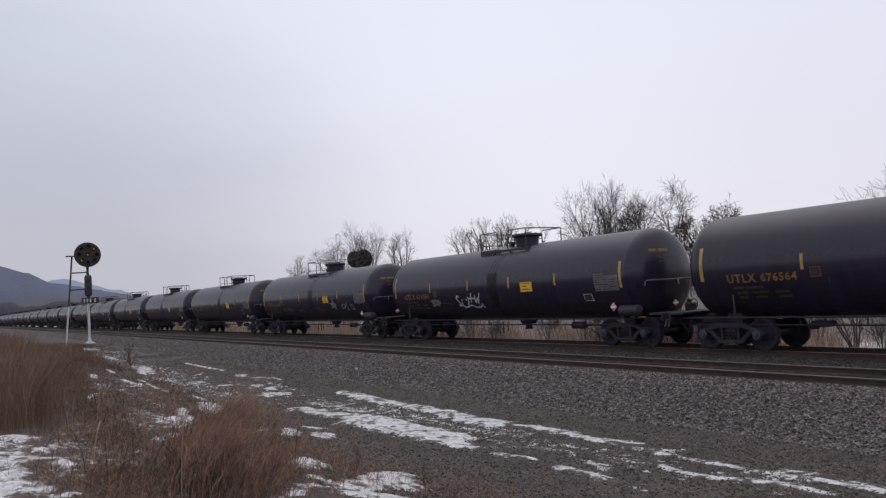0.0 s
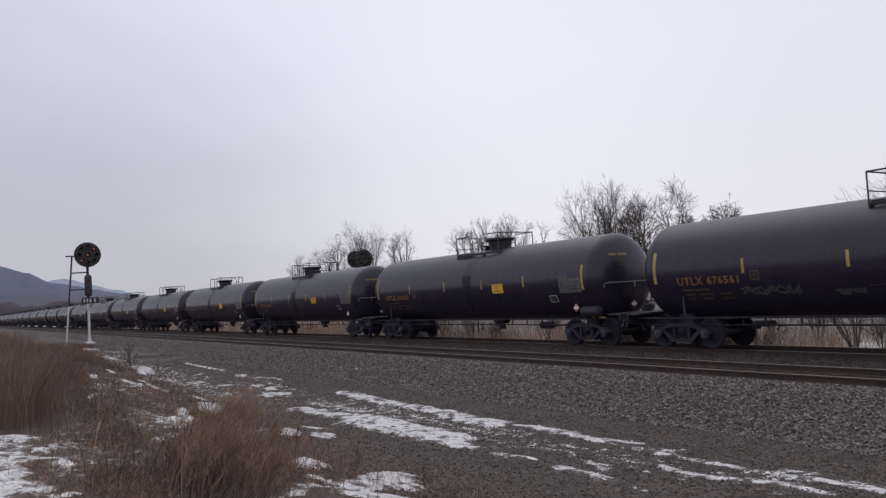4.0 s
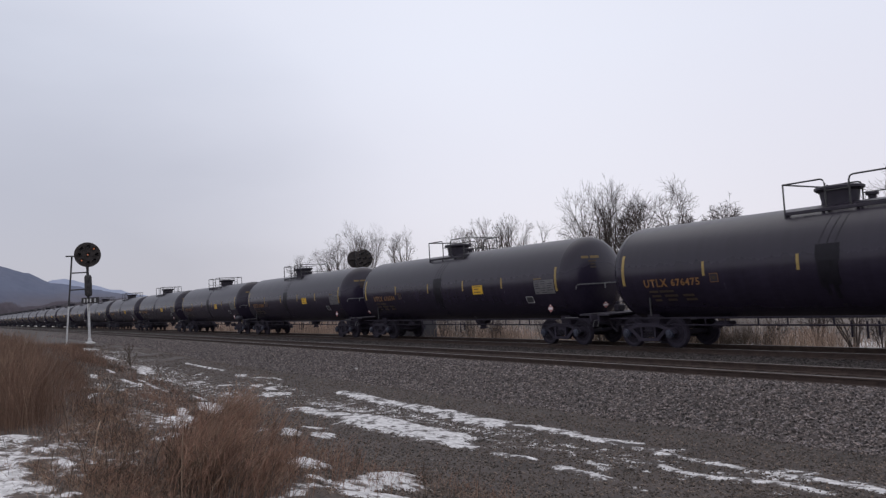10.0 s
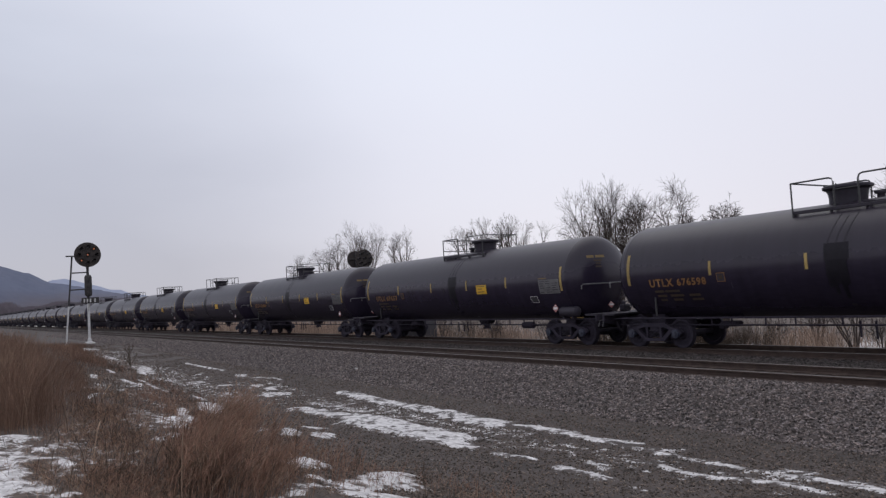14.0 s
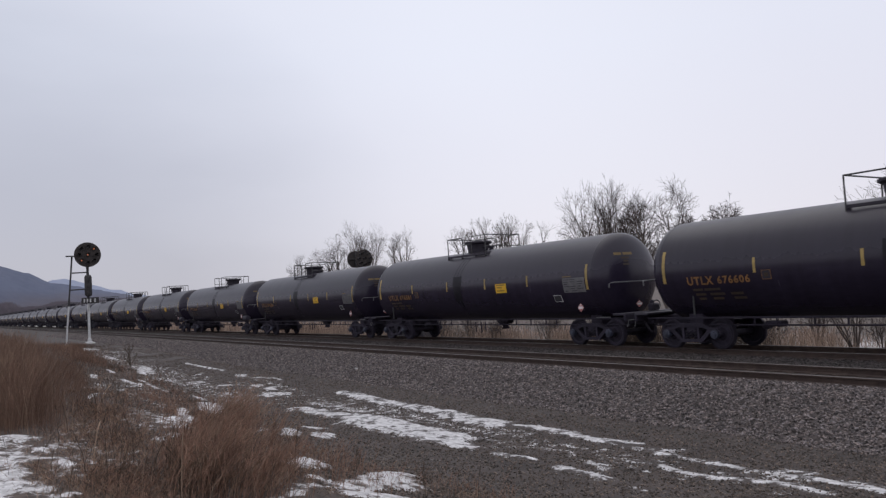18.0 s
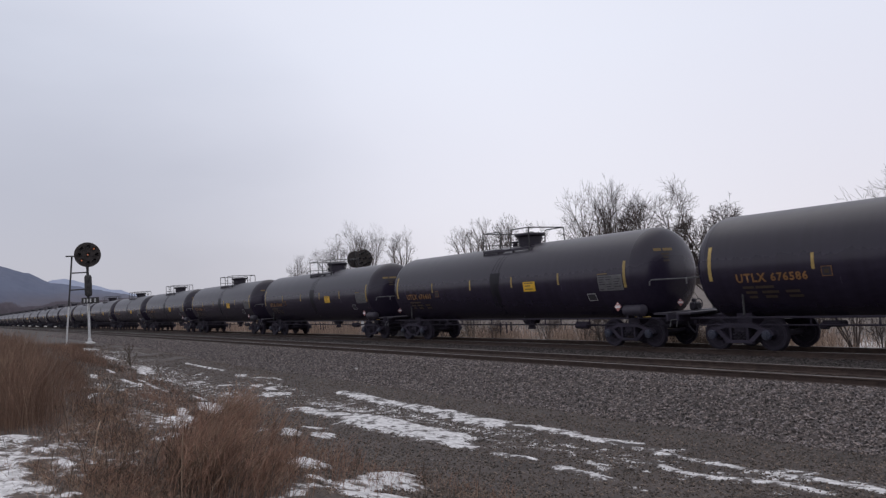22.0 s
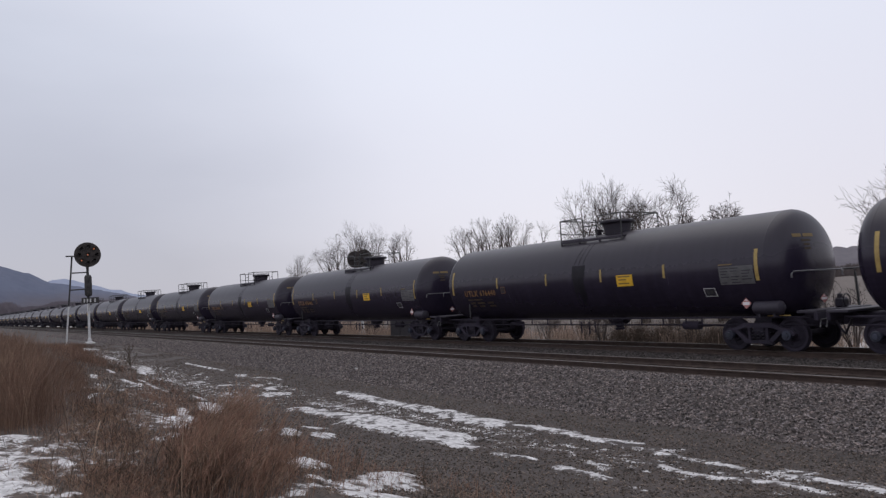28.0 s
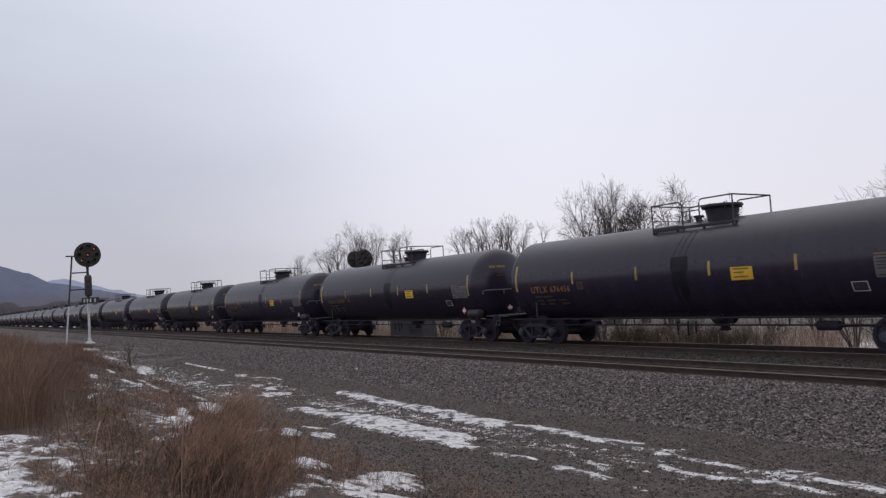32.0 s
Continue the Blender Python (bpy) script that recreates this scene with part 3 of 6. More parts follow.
def build_track(label, yc):
    track = tagged(new("railway_track"), label, "railway track", "railway tracks", "structure")
    track.location = (0, yc, 0)
    for sg in (-1, 1):
        me = rail_shape(-1800, 300, sg * GAUGE).mesh("rail", M_RAIL, False)
        me.materials.append(M_RAILHEAD)
        for p in me.polygons:
            if p.normal.z > 0.5 and p.center.z > -0.01:
                p.material_index = 1
        part("rail", me, M_RAIL, track)
    tie = Shape().box((0, 0, 0), (0.23, 2.6, 0.18), 0.012).mesh("tie", M_TIE, False)
    for i in range(150):
        o = part("tie", tie, M_TIE, track)
        o.location = (4.0 - 0.54 * i + random.uniform(-0.03, 0.03), random.uniform(-0.05, 0.05), -0.262 + random.uniform(-0.008, 0.006))
        o.rotation_euler.z = random.uniform(-0.02, 0.02)
    far = Shape()
    for i in range(330):
        far.box((4.0 - 0.54 * (150 + i), random.uniform(-0.05, 0.05), -0.262), (0.23, 2.6, 0.18))
    tagged(part("far_ties", far, M_TIE, track, smooth=False), kind="stuff")
    plates = Shape()
    for i in range(150):
        for sg in (-1, 1):
            plates.box((4.0 - 0.54 * i, sg * GAUGE, -0.168), (0.18, 0.33, 0.02), 0.004)
    tagged(part("tie_plates", plates, M_RAIL, track, smooth=False), kind="stuff")
    return track


build_track("empty railway track on dark timber ties and grey ballast", NEAR_Y)
build_track("railway track under the train on grey ballast", TRAIN_Y)


def scatter_stones(name, mat, x0, x1, y0, y1, count, r0, r1, label, cat, seed, bury=0.25, thin=None):
    """Angular broken stones, joined into one mesh."""
    rng = np.random.default_rng(seed)
    base = np.array([(1, 0, 0), (-1, 0, 0), (0, 1, 0), (0, -1, 0), (0, 0, 1), (0, 0, -1)], float)
    tri = np.array([(0, 2, 4), (2, 1, 4), (1, 3, 4), (3, 0, 4), (2, 0, 5), (1, 2, 5), (3, 1, 5), (0, 3, 5)])
    px = x1 - (x1 - x0) * rng.random(count) ** 2.0
    py = rng.uniform(y0, y1, count)
    if thin is not None:
        keep = rng.random(count) < thin(px, py)
        px, py = px[keep], py[keep]
        count = len(px)
    r = rng.uniform(r0, r1, count) * (1 + 0.006 * np.abs(px))
    q = rng.normal(size=(count, 4))
    q /= np.linalg.norm(q, axis=1)[:, None]
    w, x, y, z = q.T
    rot = np.stack([1 - 2 * (y * y + z * z), 2 * (x * y - z * w), 2 * (x * z + y * w), 2 * (x * y + z * w), 1 - 2 * (x * x + z * z), 2 * (y * z - x * w), 2 * (x * z - y * w), 2 * (y * z + x * w), 1 - 2 * (x * x + y * y)], -1).reshape(-1, 3, 3)
    v = base[None] * rng.uniform(0.55, 1.25, (count, 6, 1)) * r[:, None, None] + rng.normal(size=(count, 6, 3)) * 0.16 * r[:, None, None]
    v = np.einsum("nij,nkj->nki", rot, v)
    v[:, :, 2] *= 0.8
    v += np.stack([px, py, ground_z(px, py) + r * (0.5 - bury)], -1)[:, None]
    f = tri[None] + 6 * np.arange(count)[:, None, None]
    # faces that lie in the bed are left out
    flat = v.reshape(-1, 3)
    f = f.reshape(-1, 3)
    nz = np.cross(flat[f[:, 1]] - flat[f[:, 0]], flat[f[:, 2]] - flat[f[:, 0]])
    f = f[nz[:, 2] > -0.25 * np.linalg.norm(nz, axis=1)]
    return tagged(new(name, quick_mesh(name, v.reshape(-1, 3), f.reshape(-1, 3), mat)), label, cat, kind="stuff")


scatter_stones("ballast_stones", M_STONE, -120, 1, 11.3, 14.88, 140000, 0.016, 0.039, "broken grey ballast stones on the bed's shoulder", "ballast", 3)
scatter_stones("ballast_stones", M_STONE_DARK, -60, 1, 16.75, 19.3, 26000, 0.022, 0.045, "grey ballast stones between the two tracks", "ballast", 4)
scatter_stones("road_gravel", M_GRIT, -60, -2.5, 3.3, 11.6, 135000, 0.009, 0.023, "loose grey gravel of the service road", "gravel", 5, thin=lambda x, y: np.where(snow_at(x, y) > 0.45, 0.62, 1.0) * np.where(np.abs(y - 10.9) < 0.4, 0.7, 1.0))


def pale_stone(x, y, size):
    rng = random.Random(77)
    bm = bmesh.new()
    bmesh.ops.create_icosphere(bm, subdivisions=2, radius=size)
    for v in bm.verts:
        v.co = Vector((v.co.x * 1.4, v.co.y, v.co.z * 0.75)) * rng.uniform(0.85, 1.12)
    me = bpy.data.meshes.new("stone")
    bm.to_mesh(me)
    bm.free()
    me.materials.append(M_CONCRETE)
    o = tagged(new("stone", me), "single pale whitish stone lying on the grey ballast", "stone")
    o.location = (x, y, float(ground_z(np.array(float(x)), np.array(float(y)))) + 0.6 * size)


pale_stone(-25.2, 12.57, 0.06)


# ---------------------------------------------------------------- tank cars
TANK_R, TANK_Z, SHELL = 1.53, 2.39, 7.60   # radius, height of the axis, half length of the cylinder
HEAD = 0.70                                # depth of a dished head


def side_y(z, lift=0.005):
    """The near side's y on the shell at height z."""
    return -math.sqrt(max((TANK_R + lift) ** 2 - (z - TANK_Z) ** 2, 0.0))


def decal(x0, x1, z0, z1, lift=0.006, n=4, skew=0.0):
    """A thin sheet that hugs the shell's near side."""
    s = Shape()
    vs, fs = [], []
    for i in range(n + 1):
        z = z0 + (z1 - z0) * i / n
        for x in (x0, x1):
            vs.append((x + skew * i / n, side_y(z, lift), z))
    for i in range(n + 1):
        z = z0 + (z1 - z0) * i / n
        for x in (x0, x1):
            vs.append((x + skew * i / n, side_y(z, lift - 0.005), z))
    o = 2 * (n + 1)
    for i in range(n):
        a = 2 * i
        fs += [(a, a + 1, a + 3, a + 2), (o + a, o + a + 2, o + a + 3, o + a + 1), (a, a + 2, o + a + 2, o + a), (a + 1, o + a + 1, o + a + 3, a + 3)]
    fs += [(0, o, o + 1, 1), (2 * n, 2 * n + 1, o + 2 * n + 1, o + 2 * n)]
    return s.add(vs, fs)


def stroke(points, width, lift=0.007):
    """A painted line over the shell's near side, through (x, z) points."""
    s = Shape()
    pts = []
    for (xa, za), (xb, zb) in zip(points, points[1:]):
        n = max(1, int(math.hypot(xb - xa, zb - za) / 0.08))
        pts += [Vector((xa + (xb - xa) * i / n, 0, za + (zb - za) * i / n)) for i in range(n)]
    pts.append(Vector((points[-1][0], 0, points[-1][1])))
    vs, fs = [], []
    for i, a in enumerate(pts):
        d = (pts[min(i + 1, len(pts) - 1)] - pts[max(i - 1, 0)]).normalized()
        w = Vector((-d.z, 0, d.x)) * width / 2
        for b in (a + w, a - w):
            vs.append((b.x, side_y(b.z, lift), b.z))
    fs = [(2 * i, 2 * i + 1, 2 * i + 3, 2 * i + 2) for i in range(len(pts) - 1)]
    return s.add(vs, fs)


def patch(outline, lift=0.012):
    """A filled painted shape on the shell's near side, through (x, z) corners."""
    n = len(outline)
    cx, cz = sum(a for a, _ in outline) / n, sum(b for _, b in outline) / n
    vs = [(cx, side_y(cz, lift), cz)]
    for f in (0.35, 0.7, 1.0):
        for a, b in outline:
            z = cz + (b - cz) * f
            vs.append((cx + (a - cx) * f, side_y(z, lift), z))
    fs = [(0, 1 + i, 1 + (i + 1) % n) for i in range(n)]
    for k in range(2):
        o = 1 + k * n
        fs += [(o + i, o + n + i, o + n + (i + 1) % n, o + (i + 1) % n) for i in range(n)]
    return Shape().add(vs, fs)


def letters(text, x, z, height, width):
    """Built-in font, cap height and overall width in metres, laid on the shell's near side."""
    cu = bpy.data.curves.new("lettering", "FONT")
    cu.body, cu.resolution_u, cu.space_character, cu.offset = text, 2, 1.16, 0.030
    ob = bpy.data.objects.new("lettering", cu)
    scene.collection.objects.link(ob)
    bpy.context.view_layer.update()
    me = bpy.data.meshes.new_from_object(ob.evaluated_get(bpy.context.evaluated_depsgraph_get()))
    bpy.data.objects.remove(ob)
    co = np.array([v.co[:] for v in me.vertices])
    lo, hi = co.min(0), co.max(0)
    for v, c in zip(me.vertices, co):
        zz = z + (c[1] - lo[1]) / (hi[1] - lo[1]) * height
        v.co = (x + (c[0] - lo[0]) / (hi[0] - lo[0]) * width, side_y(zz, 0.007), zz)
    me.materials.clear()
    me.materials.append(M_LETTER)
    return me


def side_frame(bogie, y, springs):
    """Cast side frame: arched top chord, pockets for the springs and jaws over the bearings."""
    s = Shape()
    s.slab([(-1.10, 0.50), (-0.98, 0.63), (-0.72, 0.66), (-0.45, 0.79), (0.45, 0.79), (0.72, 0.66), (0.98, 0.63), (1.10, 0.50), (1.08, 0.44), (0.80, 0.55), (0.42, 0.66), (-0.42, 0.66), (-0.80, 0.55), (-1.08, 0.44)], y - 0.07, y + 0.07)
    for sg in (-1, 1):
        s.slab([(sg * 0.80, 0.58), (sg * 0.66, 0.62), (sg * 0.30, 0.30), (sg * 0.42, 0.24)], y - 0.06, y + 0.06)
        s.slab([(sg * 0.24, 0.28), (sg * 0.31, 0.28), (sg * 0.31, 0.68), (sg * 0.24, 0.68)], y - 0.065, y + 0.065)
    s.slab([(-0.44, 0.22), (0.44, 0.22), (0.38, 0.31), (-0.38, 0.31)], y - 0.09, y + 0.09)
    fr = part("side_frame", s, M_UNDER, bogie, smooth=False)
    for x in (-0.15, 0.0, 0.15) if springs else ():
        pts = [(x + 0.055 * math.cos(a * 0.9), y + 0.055 * math.sin(a * 0.9), 0.32 + 0.0125 * a) for a in range(25)]
        part("spring", Shape().tube(pts, 0.016, 5), M_BLACK, fr)
    return fr


def wheelset(bogie, x, near):
    """Two wheels on an axle, turning about its own middle."""
    s = Shape()
    for sg in (-1, 1):
        prof = [(0.0, 0.085), (-0.02, 0.10), (-0.02, 0.16), (0.035, 0.20), (0.035, 0.33), (0.0, 0.38), (0.0, 0.452), (0.012, 0.457), (0.085, 0.460), (0.10, 0.470), (0.105, 0.483), (0.125, 0.483), (0.14, 0.468), (0.14, 0.385), (0.075, 0.34), (0.075, 0.20), (0.15, 0.15), (0.15, 0.085)]
        s.lathe([(sg * (-0.815 + a), r) for a, r in prof], "y", 36 if near else 20)
        for k in range(6):
            t = math.pi * k / 3
            s.box((0.27 * math.sin(t), sg * -0.79, 0.27 * math.cos(t)), (0.05, 0.02, 0.05), 0.008)
    s.tube([(0, -1.0, 0), (0, -0.75, 0), (0, 0.75, 0), (0, 1.0, 0)], [0.08, 0.09, 0.085, 0.08], 14)
    ws = part("wheelset", s, M_WHEEL, bogie)
    ws.location = (x, 0, 0.457)
    return ws


def bogie(car, x, near):
    b = new("bogie")
    b.parent = car
    b.location = (x, 0, 0)
    for sg in (-1, 1):
        side_frame(b, sg * 1.0, near and sg < 0)
    part("bolster", Shape().box((0, 0, 0.60), (0.36, 2.05, 0.22), 0.03).lathe([(0.70, 0.22), (0.76, 0.22), (0.76, 0.0)], "z", 18), M_UNDER, b)
    for ax in (-0.89, 0.89):
        wheelset(b, ax, near)
        for sg in (-1, 1):
            cap = Shape().lathe([(0.0, 0.135), (0.10, 0.135), (0.115, 0.12), (0.115, 0.075), (0.14, 0.07), (0.145, 0.0)], "y", 18)
            c = part("bearing_cap", cap, M_BEARING, b, "blue-grey bearing end cap")
            c.location = (ax, sg * 1.02, 0.457)
            if sg < 0:
                c.rotation_euler.z = math.pi
        part("brake_beam", Shape().box((ax * 0.45, 0, 0.36), (0.07, 1.4, 0.10), 0.01), M_UNDER, b)
        for sg in (-1, 1) if near else ():
            part("brake_shoe", Shape().box((ax * 0.42, sg * 0.74, 0.42), (0.07, 0.09, 0.30), 0.02), M_UNDER, b)
    return b


def platform(car, near, rear):
    """Loading platform: grating, manway housing with its flange, two guard rails."""
    top = TANK_Z + TANK_R
    pf = new("loading_platform")
    pf.parent = car
    s = Shape()
    for y in (-0.92, 0.92):
        s.box((1.08 + rear / 2, y, top - 0.20), (2.16 - rear, 0.05, 0.09), 0.008)
    for x in (rear, 0.25, 1.0, 2.14):
        s.box((x, 0, top - 0.18), (0.06, 1.86, 0.06), 0.008)
    for x in (rear, 0.1, 1.1, 2.13):
        for y in (-0.9, 0.9):
            s.box((x, y, top - 0.33), (0.07, 0.04, 0.26), 0.006)
    part("platform_frame", s, M_BLACK, pf, smooth=False)
    g = Shape()
    for i in range(14):
        g.box((rear + 0.03 + 0.07 * i, -0.02, top - 0.13), (0.012, 1.78, 0.03))
    for i in range(9):
        g.box((rear + 0.5, -0.88 + 0.21 * i, top - 0.13), (0.96, 0.012, 0.025))
    part("grating", g, M_BLACK, pf, smooth=False)
    dome = part("manway_housing", Shape().lathe([(top - 0.12, 0.46), (top + 0.06, 0.46), (top + 0.30, 0.50), (top + 0.36, 0.62), (top + 0.42, 0.62), (top + 0.44, 0.58), (top + 0.47, 0.30), (top + 0.48, 0.0)], "z", 28, (1.12, 0, 0)), M_BLACK, pf)
    for k in range(8 if near else 0):
        t = math.pi * k / 4
        part("eye_bolt", Shape().tube([(1.12 + 0.57 * math.cos(t), 0.57 * math.sin(t), top + 0.30), (1.12 + 0.57 * math.cos(t), 0.57 * math.sin(t), top + 0.47)], 0.02, 6), M_BLACK, dome)
    part("vent_valve", Shape().lathe([(top - 0.1, 0.10), (top + 0.10, 0.10), (top + 0.12, 0.16), (top + 0.18, 0.16), (top + 0.20, 0.0)], "z", 14, (0.35, -0.15, 0)), M_BLACK, pf)
    # two guard rails round the openings, each bent down at its inner end
    zr, r = top + 0.60, 0.023
    for x0, x1 in ((rear, 0.35), (2.16, 0.99)):
        d = 1 if x1 > x0 else -1
        for y in (-0.92, 0.92):
            rail = part("guard_rail", Shape().tube([(x0, y, top - 0.45), (x0, y, zr)], r, 7), M_RAILING, pf)
            part("bent_rail", Shape().tube([(x0, y, zr), (x1 - 0.12 * d, y, zr), (x1 - 0.04 * d, y, zr - 0.03), (x1, y, zr - 0.12), (x1, y, top - 0.18)], r, 7), M_RAILING, rail)
        part("cross_rail", Shape().tube([(x0, -0.92, zr), (x0, 0.92, zr)], r, 7), M_RAILING, pf)
    part("knee_rail", Shape().tube([(rear, -0.92, top + 0.12), (rear, 0.92, top + 0.12)], r * 0.8, 7), M_RAILING, pf)
    for y in (-0.92, 0.92):
        part("toe_rail", Shape().tube([(0.35, y, zr - 0.32), (0.99, y, zr - 0.32)], r * 0.8, 6), M_RAILING, pf)
    return pf


def car_end(car, sg):
    """Stub sill, end platform, coupler and hand rails at one end; sg is +1 at the leading end."""
    part("stub_sill", Shape().box((sg * 7.6, 0, 0.86), (2.6, 0.45, 0.34), 0.03), M_UNDER, car)
    part("tank_saddle", Shape().slab([(sg * 6.7, 0.72), (sg * 7.2, 0.72), (sg * 7.2, 1.25), (sg * 6.7, 1.25)], -0.75, 0.75), M_UNDER, car, smooth=False)
    part("end_platform", Shape().box((sg * 8.62, 0, 1.10), (0.56, 2.7, 0.07), 0.012), M_BLACK, car)
    part("end_sill", Shape().box((sg * 8.86, 0, 0.98), (0.10, 2.7, 0.22), 0.02), M_UNDER, car)
    cp = part("coupler", Shape().box((sg * 8.82, 0, 0.87), (0.42, 0.16, 0.18), 0.03).slab([(sg * 8.90, 0.70), (sg * 9.03, 0.72), (sg * 9.05, 1.00), (sg * 8.90, 1.04)], -0.16, 0.14), M_UNDER, car, smooth=False)
    part("air_hose", Shape().tube([(sg * 8.80, -0.35, 0.86), (sg * 8.92, -0.36, 0.62), (sg * 9.02, -0.30, 0.47), (sg * 9.05, -0.28, 0.46)], 0.03, 7), M_BLACK, cp)
    part("uncoupling_lever", Shape().tube([(sg * 9.0, 0.1, 1.0), (sg * 8.96, -0.5, 0.93), (sg * 8.94, -1.25, 0.90), (sg * 8.94, -1.32, 0.70)], 0.016, 6), M_GRAB, cp)
    hr = part("end_handrail", Shape().tube([(sg * 8.34, -1.43, 2.00), (sg * 8.35, -1.43, 2.12), (sg * 8.38, -1.38, 2.165), (sg * 8.44, -1.28, 2.17), (sg * 8.53, -0.9, 2.17), (sg * 8.53, 1.20, 2.17), (sg * 8.53, 1.31, 2.13), (sg * 8.53, 1.33, 2.02)], 0.022, 7), M_GRAB, car, "worn grey handrail across the car's end")
    part("rail_post", Shape().tube([(sg * 8.52, 1.33, 2.04), (sg * 8.56, 1.33, 1.12)], 0.035, 7), M_RAILING, hr)


def build_car(text, reservoir, turned, graffiti, near=True):
    car = tagged(new("tank_car"), "black steel tank car with yellow reflector tape on its side", "tank car", "tank cars of the moving train")
    hx = [(SHELL + HEAD * math.sin(a * math.pi / 24), TANK_R * math.cos(a * math.pi / 24) ** 0.88) for a in range(13)]
    shell = Shape()
    rings = [-SHELL, -5.1, -2.55, 0.0, 2.55, 5.1, SHELL]
    prof = [(-SHELL, TANK_R)]
    prof += [(x, TANK_R) for x in rings[1:-1]]
    prof.append((SHELL, TANK_R))
    shell.lathe(prof, "x", 72)
    tank = part("tank_shell", shell.mesh("tank_shell", M_TANK, True, 60), M_TANK, car)
    tank.location = (0, 0, TANK_Z)
    for sg in (-1, 1):
        hd = part("tank_head", Shape().lathe([(sg * a, r) for a, r in hx], "x", 72).mesh("tank_head", M_TANK, True, 60), M_TANK, car)
        hd.location = (0, 0, TANK_Z)
        ws = Shape().lathe([(sg * (SHELL + d), TANK_R + e) for d, e in ((-0.03, 0.0), (-0.015, 0.003), (0.01, 0.003), (0.02, 0.0))], "x", 72)
        w = part("weld_seam", ws, M_TANK, hd)
    for x, z0, z1 in ((-7.42, 2.02, 3.00), (-4.28, 2.20, 2.62), (-1.32, 2.20, 2.62), (1.48, 2.20, 2.62), (4.18, 2.20, 2.62), (7.38, 1.98, 2.85)):
        part("reflector_tape", decal(x - (0.055 if abs(x) > 7 else 0.042), x + (0.055 if abs(x) > 7 else 0.042), z0, z1, n=6), M_STRIPE, car, "yellow reflector tape")
    panel = part("yellow_panel", decal(2.19, 2.89, 2.02, 2.39), M_YELLOW, car, "yellow rectangular sheet")
    for z, x0, x1 in ((2.315, 2.27, 2.78), (2.215, 2.30, 2.62), (2.09, 2.28, 2.74)) if near else ():
        part("panel_line", decal(x0, x1, z, z + 0.038, 0.011, 1), M_PANEL_INK, panel)
    part("panel_header", decal(6.17, 6.62, 2.455, 2.49, n=1), M_PANEL_INK, car, "small faded line over the data panel")
    cap = part("data_panel", decal(6.17, 7.28, 1.90, 2.42), M_PLATE, car, "grey-white panel with dark data lines")
    for i in range(6 if near else 0):
        z = 2.345 - 0.08 * i
        for k, (x0, x1) in enumerate(((6.23, 6.50), (6.55, 6.86), (6.91, 7.20))):
            if (i + 2 * k) % 5 != 4:
                part("data_line", decal(x0, x1 - 0.05 * ((i + k) % 3), z, z + 0.026, 0.011, 1), M_BLACK, cap)
    sq = part("stencil_square", decal(5.52, 5.93, 1.58, 1.83), M_WHITE, car, "white outlined stencil square")
    part("square_centre", decal(5.545, 5.905, 1.60, 1.81, 0.011, 1), M_BLACK, sq)
    part("stencil_mark", decal(5.62, 5.70, 1.65, 1.76, 0.016, 1), M_GRAFFITI_DULL, sq)
    part("stencil_mark", decal(5.75, 5.84, 1.66, 1.75, 0.016, 1), M_GRAFFITI_DULL, sq)
    # placard in its holder, tipped on one corner
    for px, py, pz, turn in ((6.92, -1.42, 1.36, 0), (8.40, -0.10, 1.40, 70)):
        m = pose(px, py, pz, 0, 0, turn) @ Matrix.Diagonal(((0.86 if turn == 0 else 0.68),) * 3 + (1.0,))
        hold = Shape()
        hold.slab([(-0.18, 0), (0, -0.18), (0.18, 0), (0, 0.18)], -0.01, 0.0)
        pl = part("placard", hold, M_PLACARD_RED, car, "red and white diamond placard", smooth=False)
        pl.matrix_local = m
        part("placard_band", Shape().slab([(-0.125, -0.05), (0.125, -0.05), (0.125, 0.05), (-0.125, 0.05)], -0.016, -0.011), M_PLACARD, pl, smooth=False)
        part("placard_border", Shape().slab([(-0.055, 0.09), (0.055, 0.09), (0, 0.145)], -0.016, -0.011), M_PLACARD, pl, smooth=False)
        part("holder_arm", Shape().box((0, 0.10, -0.10), (0.05, 0.20, 0.04), 0.005), M_BLACK, pl)
    # reporting mark and the small data under it
    if text:
        word, number = text.split()
        part("reporting_mark", letters(word, -6.58, 1.93, 0.25, 0.92), M_LETTER, car, "orange-yellow reporting mark")
        part("car_number", letters(number, -5.52, 1.94, 0.23, 1.06), M_LETTER, car, "orange-yellow car number")
    else:
        for x0, x1 in ((-6.58, -5.62), (-5.48, -4.46)):
            part("reporting_mark", decal(x0, x1, 1.95, 2.16), M_LETTER_DIM, car, "faded orange reporting mark")
    for z, spans in ((1.76, ((-6.45, -6.1), (-6.05, -5.5))), (1.62, ((-6.40, -6.05), (-5.9, -5.4), (-5.2, -4.8))), (1.49, ((-6.35, -6.1), (-5.85, -5.5), (-5.15, -4.75)))):
        for x0, x1 in spans if near else ():
            part("small_lettering", decal(x0, x1, z, z + 0.07, n=1), M_LETTER_DIM, car)
    bx = part("stencil_frame", decal(-4.08, -3.80, 2.00, 2.26, n=2), M_LETTER, car, "faded orange outlined square")
    part("frame_centre", decal(-4.062, -3.818, 2.018, 2.242, 0.011, 1), M_BLACK, bx)
    part("frame_mark", decal(-4.00, -3.88, 2.08, 2.18, 0.016, 1), M_LETTER_DIM, bx)
    hp = new("head_lettering")
    hp.parent = car
